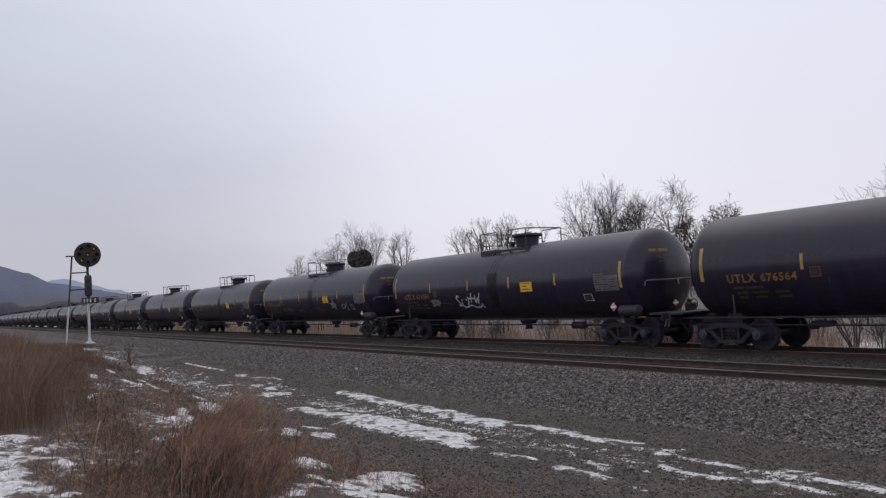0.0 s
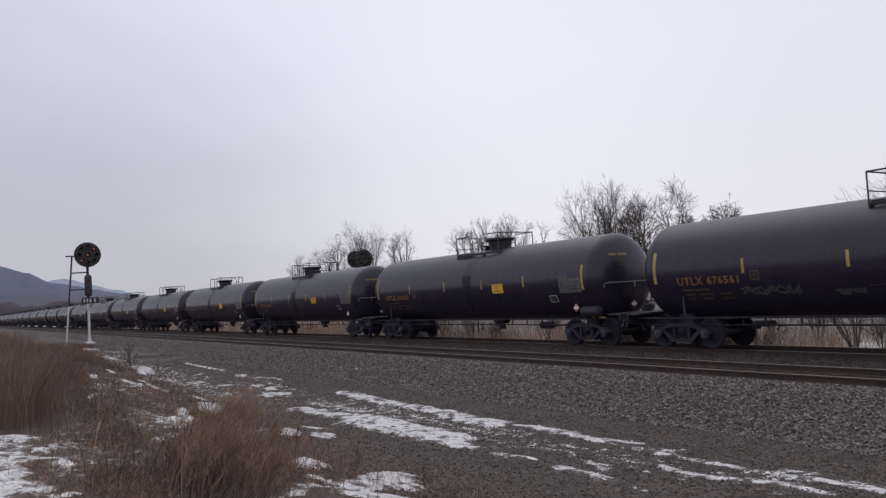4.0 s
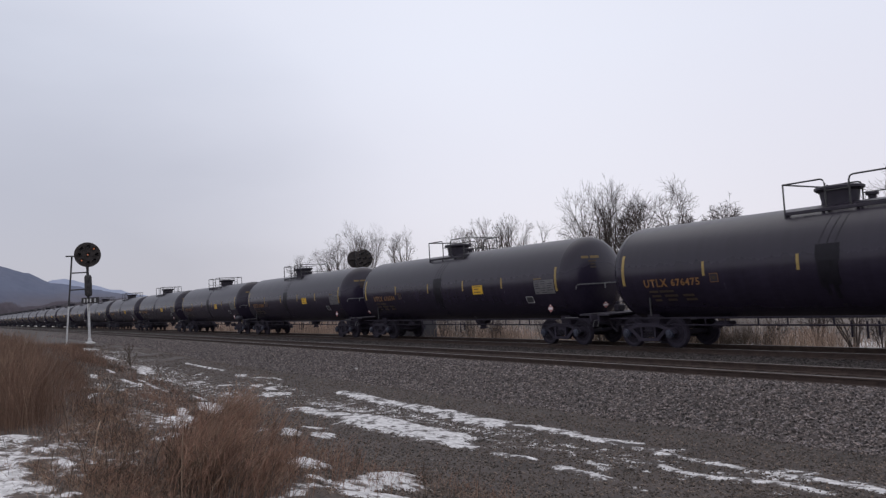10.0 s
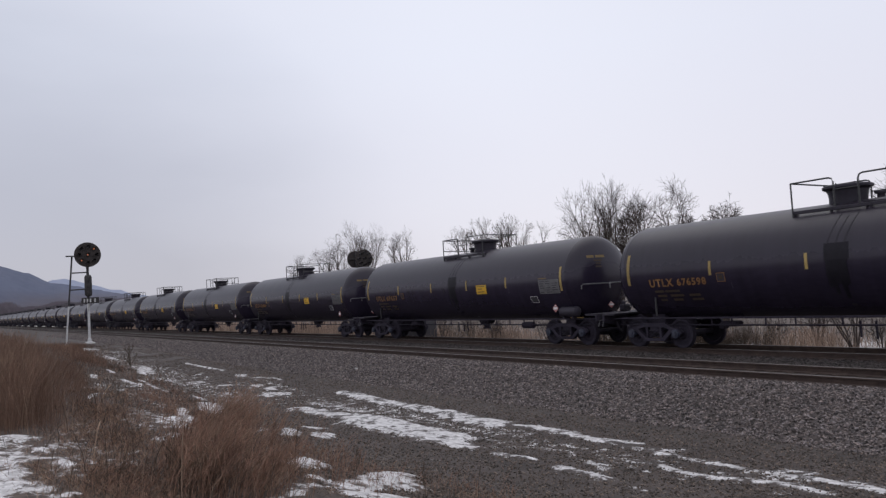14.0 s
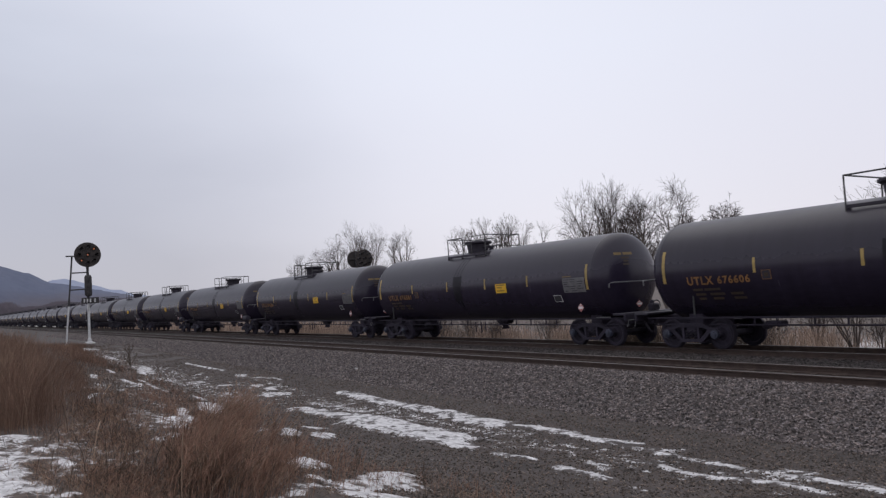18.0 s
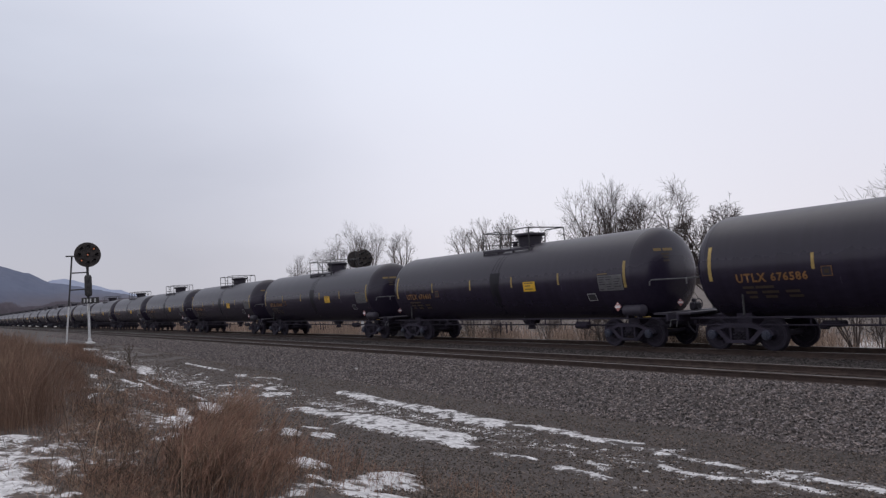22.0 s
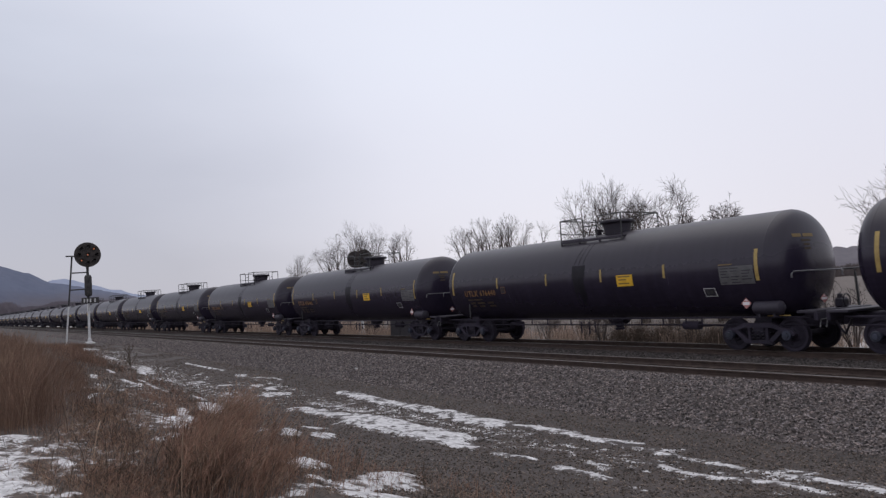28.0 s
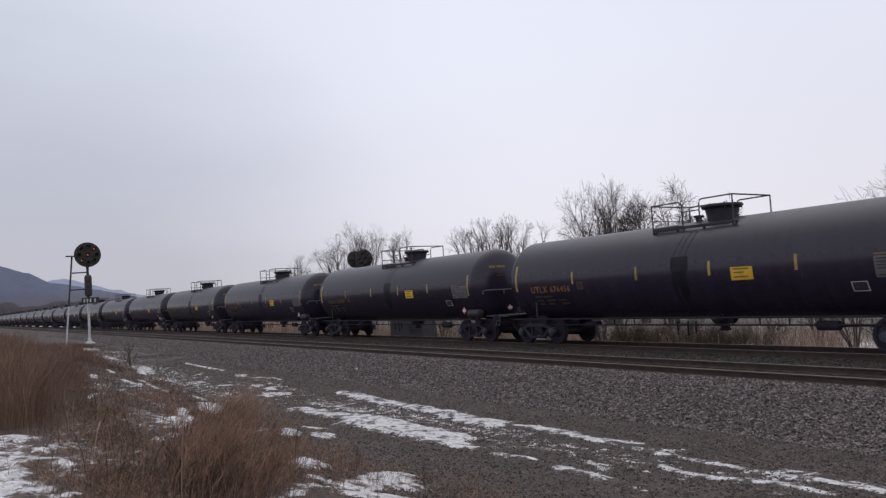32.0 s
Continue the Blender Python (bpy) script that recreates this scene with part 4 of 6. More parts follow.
    for y0, y1, z in () if not near else ((-0.86, -0.58, 3.10), (-0.52, -0.12, 3.10), (-0.62, -0.28, 2.97), (-0.56, -0.34, 2.86), (-0.58, -0.32, 2.75)):
        s = Shape()
        vs = []
        for y in (y0, (y0 + y1) / 2, y1):
            for zz in (z, z + (0.09 if z > 3 else 0.06)):
                rad = min(math.hypot(y, zz - TANK_Z) / TANK_R, 0.999)
                a = math.acos(rad ** (1 / 0.88))
                vs.append((SHELL + HEAD * math.sin(a) + 0.008, y, zz))
        part("head_line", s.add(vs, [(0, 2, 3, 1), (2, 4, 5, 3)]), M_PANEL_INK if z > 3 else M_LETTER_DIM, hp)
    # dark residue below the platform
    spill = -0.84 if turned else 0.08
    sp = part("oil_residue", decal(spill, spill + (0.64 if near else 0.30), 2.38, 2.82, 0.004, 3), M_OIL, car, "black oily residue on the shell")
    rng = random.Random(int(spill * 100) + 7)
    for k in range(5 if near else 0):
        x = spill + 0.05 + 0.11 * k + rng.uniform(-0.03, 0.03)
        part("drip", decal(x - 0.04, x + rng.uniform(0.05, 0.12), 1.9 - rng.uniform(0, 0.8), 2.4, 0.0045 + 0.0003 * k, 5), M_OIL, sp)
    for k in range(3 if near else 0):
        part("drip", decal(spill + 0.06 + 0.22 * k, spill + 0.09 + 0.22 * k, 2.8, 3.42 + rng.uniform(0, 0.15), 0.0045, 8, 0.20), M_STREAK, sp)
    if graffiti == 0:
        g = part("spray_paint", stroke([(-2.08, 1.97), (-2.21, 1.99), (-2.30, 1.91), (-2.24, 1.80), (-2.13, 1.70), (-2.09, 1.61), (-2.21, 1.56), (-2.27, 1.61)], 0.075), M_GRAFFITI, car, "white scrawl of spray paint with a wavy underline")
        for pts in ([(-1.90, 1.85), (-1.89, 1.78)], [(-1.60, 1.86), (-1.58, 1.79)], [(-1.42, 1.95), (-1.46, 1.72), (-1.58, 1.60)], [(-1.13, 2.10), (-1.29, 1.67)], [(-1.40, 1.86), (-0.98, 1.86)],
                    [(-1.97, 1.74), (-2.00, 1.58), (-1.89, 1.49), (-1.69, 1.51), (-1.47, 1.57), (-1.28, 1.56), (-1.09, 1.48), (-0.84, 1.48), (-0.65, 1.54)], [(-0.60, 1.63), (-0.53, 1.44)]):
            part("scrawl", stroke(pts, 0.065), M_GRAFFITI, g)
        for pts in ([(-0.90, 2.01), (-0.97, 1.66)], [(-0.97, 1.66), (-0.73, 1.89)], [(-0.73, 1.89), (-0.80, 1.62)], [(-0.80, 1.62), (-0.54, 2.07)]):
            part("scrawl", stroke(pts, 0.06, 0.0075), M_GRAFFITI, g)
        part("scrawl", patch([(-4.41, 1.84), (-4.11, 1.90), (-3.71, 1.86), (-3.60, 1.72), (-3.80, 1.66), (-3.78, 1.57), (-4.05, 1.62), (-4.38, 1.55), (-4.30, 1.72)]), M_GRAFFITI_GREEN, g)
        part("scrawl", stroke([(-4.20, 1.66), (-4.00, 1.80), (-3.85, 1.68)], 0.06, 0.016), M_GRAFFITI_DULL, g)
        part("scrawl", stroke([(-3.55, 1.86), (-3.2, 1.90), (-2.75, 1.82)], 0.40, 0.0045), M_GRAFFITI_RED, g)
    if graffiti == 1:
        g = part("spray_paint", patch([(3.52, 2.31), (3.58, 2.01), (3.88, 1.88), (3.70, 1.80), (3.76, 1.58), (3.50, 1.73), (3.08, 1.67), (3.28, 1.84), (3.03, 2.01), (3.36, 1.97)]), M_GRAFFITI_GREEN, car, "pale green star and scrawls of spray paint")
        for pts in ([(3.42, 2.14), (3.62, 2.12)], [(3.40, 1.86), (3.52, 1.92), (3.62, 1.84)], [(3.22, 1.74), (3.36, 1.80)]):
            part("scrawl", stroke(pts, 0.05, 0.016), M_GRAFFITI_DULL, g)
        part("scrawl", stroke([(3.44, 2.20), (3.66, 2.24)], 0.05, 0.008), M_GRAFFITI_GREEN, g)
        for pts in ([(4.53, 1.86), (4.66, 1.89)], [(4.66, 1.89), (4.60, 1.67), (4.46, 1.64), (4.53, 1.86)], [(4.77, 1.89), (4.87, 1.88), (4.86, 1.69), (4.69, 1.66)], [(4.90, 1.72), (5.15, 1.96)], [(5.15, 1.96), (5.14, 1.53)]):
            part("scrawl", stroke(pts, 0.07), M_GRAFFITI_GREEN, g)
        r = random.Random(5)
        for x0, x1, z, h, w, m in ((-4.45, -2.67, 1.70, 0.24, 0.06, M_GRAFFITI_DULL), (-1.75, -1.06, 1.60, 0.14, 0.08, M_GRAFFITI_DULL), (0.92, 1.50, 1.66, 0.18, 0.09, M_LETTER_DIM), (1.74, 2.60, 1.66, 0.20, 0.06, M_LETTER_DIM)):
            n = int((x1 - x0) / 0.11)
            for k in range(3):
                pts = [(x0 + (x1 - x0) * i / n + r.uniform(-0.06, 0.06), z + h * r.uniform(-0.5, 0.5)) for i in range(n + 1)]
                part("scrawl", stroke(pts, w * r.uniform(0.6, 1.2), 0.006 + 0.001 * k), m, g)
        part("scrawl", stroke([(-0.95, 1.92), (-0.60, 1.94), (-0.28, 1.88)], 0.44, 0.0045), M_GRAFFITI_RED, g)
    pf = platform(car, near, -0.66 if turned else -0.84)
    if turned:
        pf.location.x, pf.rotation_euler.z = 0.22, math.pi
    else:
        pf.location.x = -0.16
    for sg in (-1, 1):
        car_end(car, sg)
        bogie(car, sg * 6.95, near)
    hb = part("hand_brake", Shape().box((8.62, 0.35, 1.26), (0.20, 0.42, 0.26), 0.05).box((8.62, 0.28, 1.44), (0.12, 0.13, 0.13), 0.04), M_BLACK, car, "black hand brake housing")
    part("brake_wheel", Shape().lathe([(8.74, 0.17), (8.76, 0.19), (8.78, 0.17), (8.76, 0.15), (8.74, 0.17)], "x", 20, (0, 0.35, 1.32)).tube([(8.76, 0.18, 1.32), (8.76, 0.52, 1.32)], 0.013, 6), M_BLACK, hb)
    # side sill: a thin edge along the shell's foot, with the train pipe hung below it
    part("side_sill", Shape().box((0, -1.06, 0.95), (17.2, 0.05, 0.055), 0.01), M_UNDER, car)
    part("brake_pipe", Shape().tube([(-8.6, -0.80, 0.72), (8.6, -0.80, 0.72)], 0.024, 7), M_UNDER, car)
    for x in (-4.9, -4.2, -3.1, -2.2, -0.9, 1.6, 2.5, 3.4, 4.3, 4.9) if near else ():
        part("pipe_hanger", Shape().box((x, -0.80, 0.82), (0.045, 0.03, 0.24), 0.004), M_UNDER, car)
    for x, d in ((-0.55, 0.42), (-0.15, 0.45), (0.15, 0.36)):
        part("brake_lever", Shape().box((x, -0.62, 0.82 - d / 2), (0.05, 0.04, d), 0.006), M_UNDER, car)
    part("outlet_valve", Shape().lathe([(0.88, 0.26), (0.80, 0.28), (0.72, 0.15), (0.58, 0.13), (0.56, 0.17), (0.50, 0.17), (0.49, 0.0)], "z", 18, (0.75, 0, 0)).slab([(0.35, 0.86), (0.50, 0.70), (1.00, 0.70), (1.15, 0.86)], -0.16, -0.13).slab([(0.35, 0.86), (0.50, 0.70), (1.00, 0.70), (1.15, 0.86)], 0.13, 0.16), M_UNDER, car, smooth=False)
    part("control_valve", Shape().box((-4.45, -0.45, 0.74), (0.55, 0.34, 0.16), 0.04).box((-4.7, -0.50, 0.68), (0.20, 0.26, 0.18), 0.05), M_UNDER, car)
    if not turned:
        part("brake_cylinder", Shape().lathe([(4.15, 0.0), (4.16, 0.13), (4.75, 0.13), (4.80, 0.05), (5.2, 0.03)], "x", 16, (0, -0.70, 0.70)), M_UNDER, car)
    if not turned:
        part("brake_rod", Shape().tube([(5.2, -0.70, 0.70), (6.2, -0.3, 0.62)], 0.02, 6), M_UNDER, car)
    if reservoir:
        part("air_reservoir", Shape().lathe([(7.02, 0.0), (7.03, 0.11), (7.09, 0.185), (7.86, 0.185), (7.92, 0.11), (7.93, 0.0)], "x", 24, (0, -1.24, 1.22)), M_BLACK, car, "black cylindrical air reservoir")
    for x in (7.25, 7.70) if reservoir else ():
        part("reservoir_bracket", Shape().box((x, -1.22, 1.02), (0.06, 0.30, 0.10), 0.01), M_BLACK, car)
    part("grab_iron", Shape().tube([(7.35, -1.12, 1.0), (7.55, -1.16, 1.0), (8.05, -1.16, 1.0)], 0.018, 6), M_STRIPE if reservoir else M_GRAB, car, "small side grab iron")
    part("ladder_stile", Shape().box((-6.55, -1.30, 1.35), (0.05, 0.05, 0.62), 0.008), M_RAILING, car)
    return car


def build_train():
    """The car with the lowest place in the list leads."""
    marks = {-1: "UTLX 676564", 0: "UTLX 676551", 1: "UTLX 676561", 2: "UTLX 676558", 3: "UTLX 676467", 4: "UTLX 676475", 5: "UTLX 676594", 6: "UTLX 676598", 7: "UTLX 67657",
             8: "UTLX 676606", 9: "UTLX 676581", 10: "UTLX 676586", 11: "UTLX 676433", 12: "UTLX 676448", 13: "UTLX 676434", 14: "UTLX 676440", 15: "UTLX 676442", 16: "UTLX 676456", 17: "", 18: "", 19: ""}
    turned = {3, 4, 5, 6, 8, 9, 10}      # cars whose platform faces the other way
    with_reservoir = {-1, 0, 1, 2, 7, 11, 12, 13, 14, 15, 16, 17, 18}
    plain = build_car("", True, False, None, False)
    cars, used = [], False
    for c in range(-1, 43):
        if c in marks:
            body = build_car(marks[c], c in with_reservoir, c in turned, c if c in (0, 1) else None)
        elif not used:
            body, used = plain, True
        else:
            body = copy_thing(plain, Matrix())
        body.location = (TRAIN[0] - c * PITCH - PANEL_AT + SLACK.get(c, 0.0), TRAIN_Y, 0)
        cars.append((c, body))
    return cars


cars = build_train()


# ---------------------------------------------------------------- signals
def signal_head(parent, x, z, facing, radius, lit):
    """Round position-light head with a ring of hooded lamps; it faces along facing * x."""
    d = part("signal_disc", Shape().lathe([(-0.03, 0.0), (-0.03, radius - 0.02), (-0.015, radius), (0.015, radius), (0.03, radius - 0.02), (0.03, 0.0)], "x", 40), M_DISC, parent, "sooty round signal disc")
    d.location = (x, 0, z)
    part("disc_brace", Shape().box((-facing * 0.10, 0, 0), (0.12, 0.12, 1.7 * radius), 0.02).box((-facing * 0.10, 0, 0), (0.10, 1.6 * radius, 0.10), 0.02), M_MAST_DARK, d)
    spots = [(0, 0)] + [(math.cos(k * math.pi / 4), math.sin(k * math.pi / 4)) for k in range(8)]
    for k, (a, b) in enumerate(spots):
        y, zz = a * radius * 0.66, b * radius * 0.66
        lamp = part("lamp_case", Shape().lathe([(facing * 0.03, 0.13 * radius), (facing * 0.10, 0.13 * radius), (facing * 0.11, 0.10 * radius), (facing * 0.05, 0.09 * radius), (facing * 0.05, 0.0)], "x", 16, (0, y, zz)), M_MAST_DARK, d)
        hood = Shape()
        vs = [(facing * q, y + 0.135 * radius * math.cos(t), zz + 0.135 * radius * math.sin(t)) for t in [math.pi * i / 8 for i in range(9)] for q in (0.05, 0.30)]
        hood.add(vs, [(2 * i, 2 * i + 1, 2 * i + 3, 2 * i + 2) for i in range(8)])
        part("lamp_hood", hood, M_MAST_DARK, lamp)
        on = lit.get(k)
        part("lens", Shape().lathe([(facing * 0.055, 0.062 * radius), (facing * 0.07, 0.04 * radius), (facing * 0.075, 0.0)], "x", 14, (0, y, zz)), on or M_BLACK, lamp, "glowing amber lens" if on else "")
    return d


def build_signal():
    sg = tagged(new("railway_signal"), "round position-light signal on a white mast with a ladder", "railway signal", "railway signals")
    sg.location = (-60.0, 8.93, float(ground_z(np.array(-60.1), np.array(8.77))))
    part("foundation", Shape().lathe([(-0.3, 0.40), (0.10, 0.38), (0.13, 0.33), (0.13, 0.0)], "z", 18), M_CONCRETE, sg)
    part("mast_foot", Shape().lathe([(0.12, 0.26), (0.17, 0.26), (0.20, 0.14), (0.42, 0.12), (0.44, 0.10)], "z", 18), M_MAST_WHITE, sg)
    part("mast", Shape().tube([(0, 0, 0.2), (0, 0, 3.10)], 0.085, 16), M_MAST_WHITE, sg, "white painted mast")
    part("upper_mast", Shape().tube([(0, 0, 3.10), (0, 0, 6.7)], 0.090, 16), M_MAST_DARK, sg, "dark upper mast")
    part("mast_collar", Shape().lathe([(3.05, 0.10), (3.07, 0.16), (3.20, 0.16), (3.22, 0.10)], "z", 16), M_MAST_DARK, sg)
    case = part("lower_head", Shape().lathe([(3.40, 0.0), (3.43, 0.18), (3.56, 0.25), (4.80, 0.25), (4.94, 0.18), (4.98, 0.0)], "z", 20, (0.12, 0.0, 0)), M_MAST_DARK, sg, "dark rounded lower signal case")
    for z in (3.75, 4.2, 4.65):
        part("lamp_hood", Shape().tube([(0.32, 0.0, z), (0.52, 0.0, z)], 0.10, 12), M_MAST_DARK, case)
    plate = part("number_plate", Shape().box((0.20, 0.10, 3.12), (0.03, 1.15, 0.42), 0.01), M_MAST_DARK, sg, "dark plate with white marks")
    for y in (-0.40, -0.20, 0.0, 0.30):
        part("plate_mark", Shape().box((0.222, 0.10 + y, 3.12), (0.01, 0.10, 0.26), 0.002), M_WHITE, plate)
    signal_head(sg, 0.24, 6.40, 1, 0.89, {0: M_LAMP, 2: M_LAMP, 6: M_LAMP})
    # ladder on the side away from the tracks
    lad = new("ladder")
    lad.parent = sg
    top, foot = Vector((-0.35, -0.95, 6.30)), Vector((-0.60, -1.45, -0.10))
    for off in (-0.20, 0.20):
        half = foot.lerp(top, 0.45)
        part("ladder_stile", Shape().tube([foot + Vector((off, 0, 0)), half + Vector((off, 0, 0))], 0.033, 8), M_MAST_WHITE, lad, "white painted lower ladder stile")
        part("ladder_stile", Shape().tube([half + Vector((off, 0, 0)), top + Vector((off, 0, 0))], 0.033, 8), M_MAST_DARK, lad)
    for i in range(19):
        a = foot.lerp(top, (i + 0.5) / 19)
        part("rung", Shape().tube([a + Vector((-0.2, 0, 0)), a + Vector((0.2, 0, 0))], 0.012, 6), M_MAST_DARK, lad)
    for z in (5.15, 3.95):
        f = (z + 0.05) / 6.35
        a = foot.lerp(top, f)
        part("ladder_stay", Shape().tube([a, Vector((0, 0, z))], 0.045, 8), M_MAST_DARK, lad)
    part("top_step", Shape().box(tuple(top + Vector((0, 0.1, 0.05))), (0.5, 1.0, 0.06), 0.01), M_MAST_DARK, lad)
    return sg


def build_far_signal():
    x, y = -55.0, 28.2
    z0 = float(ground_z(np.array(x), np.array(y)))
    sg = tagged(new("railway_signal"), "two round signal discs back to back on a mast", "railway signal", "railway signals")
    sg.location = (x, y, z0)
    part("foundation", Shape().lathe([(-0.3, 0.40), (0.25, 0.38), (0.28, 0.0)], "z", 16), M_CONCRETE, sg)
    part("mast", Shape().tube([(0, 0, 0.2), (0, 0, 2.6)], 0.12, 14), M_MAST_WHITE, sg, "white painted mast")
    part("upper_mast", Shape().tube([(0, 0, 2.6), (0, 0, 6.1)], 0.10, 14), M_MAST_DARK, sg)
    for sg_x in (-0.78, 0.78):
        part("head_arm", Shape().tube([(0, 0, 6.05), (sg_x, 0, 6.05)], 0.06, 10), M_MAST_DARK, sg)
    signal_head(sg, 0.80, 6.06, 1, 0.75, {})
    signal_head(sg, -0.80, 6.12, -1, 0.68, {})
    return sg


build_signal()
build_far_signal()


def build_case():
    c = tagged(new("equipment_case"), "dark grey trackside equipment case beyond the train", "equipment case")
    c.location = (-42.84, 25.6, -0.75)
    part("case_body", Shape().box((0, 0, 0.85), (4.01, 1.1, 1.6), 0.04), M_CASE, c)
    part("case_roof", Shape().box((0, 0, 1.69), (4.11, 1.3, 0.08), 0.02), M_CASE, c)
    part("case_base", Shape().box((0, 0, 0.02), (4.07, 1.2, 0.14), 0.02), M_CONCRETE, c)
    for i in range(3):
        d = part("case_door", Shape().box((1.34 * (i - 1), -0.565, 0.88), (1.26, 0.03, 1.45), 0.01), M_CASE, c)
        part("door_handle", Shape().box((1.34 * (i - 1) + 0.5, -0.60, 0.9), (0.04, 0.04, 0.16), 0.008), M_GRAB, d)


build_case()


# ---------------------------------------------------------------- distance
def ridge(name, points, dist, depth, mat, label, seed, step=0.18, rough=0.002, base=-8.0):
    """A range of hills: a crest given by bearing from -x and slope, with a slanting face towards the eye."""
    az, el = [a for a, _ in points], [b for _, b in points]
    s = Shape()
    n = int((az[-1] - az[0]) / step)
    vs, fs = [], []
    for i in range(n + 1):
        a = az[0] + (az[-1] - az[0]) * i / n
        e = float(np.interp(a, az, el)) + rough * (noise.noise((a * 0.9, seed, 0)) + 0.5 * noise.noise((a * 3.1, seed, 4)))
        top = EYE[2] + e * dist
        for k, (dd, zz) in enumerate(((-depth, base), (-0.55 * depth, base + 0.45 * (top - base)), (0, top), (0.6 * depth, base))):
            r = dist + dd + (0.25 * noise.noise((a * 0.5, seed, 9)) * depth if k == 1 else 0)
            vs.append((-r * math.cos(radians(a)), r * math.sin(radians(a)), zz))
    for i in range(n):
        for k in range(3):
            fs.append((4 * i + k, 4 * i + k + 1, 4 * i + k + 5, 4 * i + k + 4))
    return tagged(new(name, s.add(vs, fs).mesh(name, mat, True, 180)), label, "hill", kind="structure")


ridge("backdrop", [(-2.61, 0.0759), (0.56, 0.0717), (3.32, 0.0609), (4.92, 0.0515), (6.23, 0.0408), (7.58, 0.0358), (10.01, 0.0256), (11.8, 0.0185)], 3600, 700, M_MOUNTAIN, "wooded mountain in the distance, blue haze in its colour", 3)
ridge("backdrop", [(5.24, 0.0403), (6.24, 0.0428), (7.08, 0.0448), (8.27, 0.0385), (9.66, 0.0306), (11.08, 0.0239), (12.9, 0.0167)], 4300, 400, M_MOUNTAIN_FAR, "far mountain ridge with pale blue haze in its colour", 5)


def woods(name, az0, az1, dist, height, count, seed, label, mat, thick=0.0007):
    """A far belt of bare trees: thousands of thin stems and twigs of uneven height over low brush."""
    rng = np.random.default_rng(seed)
    az = np.radians(rng.uniform(az0, az1, count))
    r = dist * rng.uniform(0.86, 1.2, count)
    lump = 0.84 + 0.16 * np.sin(az * 37 + 2 * np.sin(az * 91)) * np.sin(az * 13 + 1)
    hgt = height * lump * rng.uniform(0.5, 1.1, count) * r / dist
    x, y = -r * np.cos(az), r * np.sin(az)
    w = dist * thick * rng.uniform(0.4, 1.3, count)
    lean = rng.normal(size=(count, 2)) * 0.12 * hgt[:, None]
    side = np.stack([np.sin(az), np.cos(az)], -1)
    z0 = np.full(count, -1.0)
    a = np.stack([x - side[:, 0] * w, y - side[:, 1] * w, z0], -1)
    b = np.stack([x + side[:, 0] * w, y + side[:, 1] * w, z0], -1)
    m1 = np.stack([x + lean[:, 0] * 0.4 + side[:, 0] * w * 2.2, y + lean[:, 1] * 0.4 + side[:, 1] * w * 2.2, z0 + hgt * 0.62], -1)
    m2 = np.stack([x + lean[:, 0] * 0.4 - side[:, 0] * w * 2.2, y + lean[:, 1] * 0.4 - side[:, 1] * w * 2.2, z0 + hgt * 0.55], -1)
    t = np.stack([x + lean[:, 0], y + lean[:, 1], z0 + hgt], -1)
    v = np.stack([a, b, m1, t, m2], 1).reshape(-1, 3)
    o = 5 * np.arange(count)[:, None]
    f = np.concatenate([o + np.array([[0, 1, 2]]), o + np.array([[0, 2, 4]]), o + np.array([[4, 2, 3]])])
    return tagged(new(name, quick_mesh(name, v, f, mat)), label, "woods", kind="stuff")


woods("far_woods", 0.5, 16, 900, 21, 34000, 21, "brown bare woods below the mountain, haze in their colour", M_WOODS_FAR, 0.00028)
ridge("backdrop", [(14, 0.004), (30, 0.010), (46, 0.018), (54, 0.025), (60, 0.028), (75, 0.027), (110, 0.024), (150, 0.020)], 1100, 260, M_WOODED_HILL, "low wooded hill beyond the field, purple-grey haze in its colour", 8, 0.3, 0.004, -1.5)
woods("far_woods", 16, 150, 560, 8.5, 42000, 22, "brown bare woods beyond the field", M_WOODS, 0.00022)


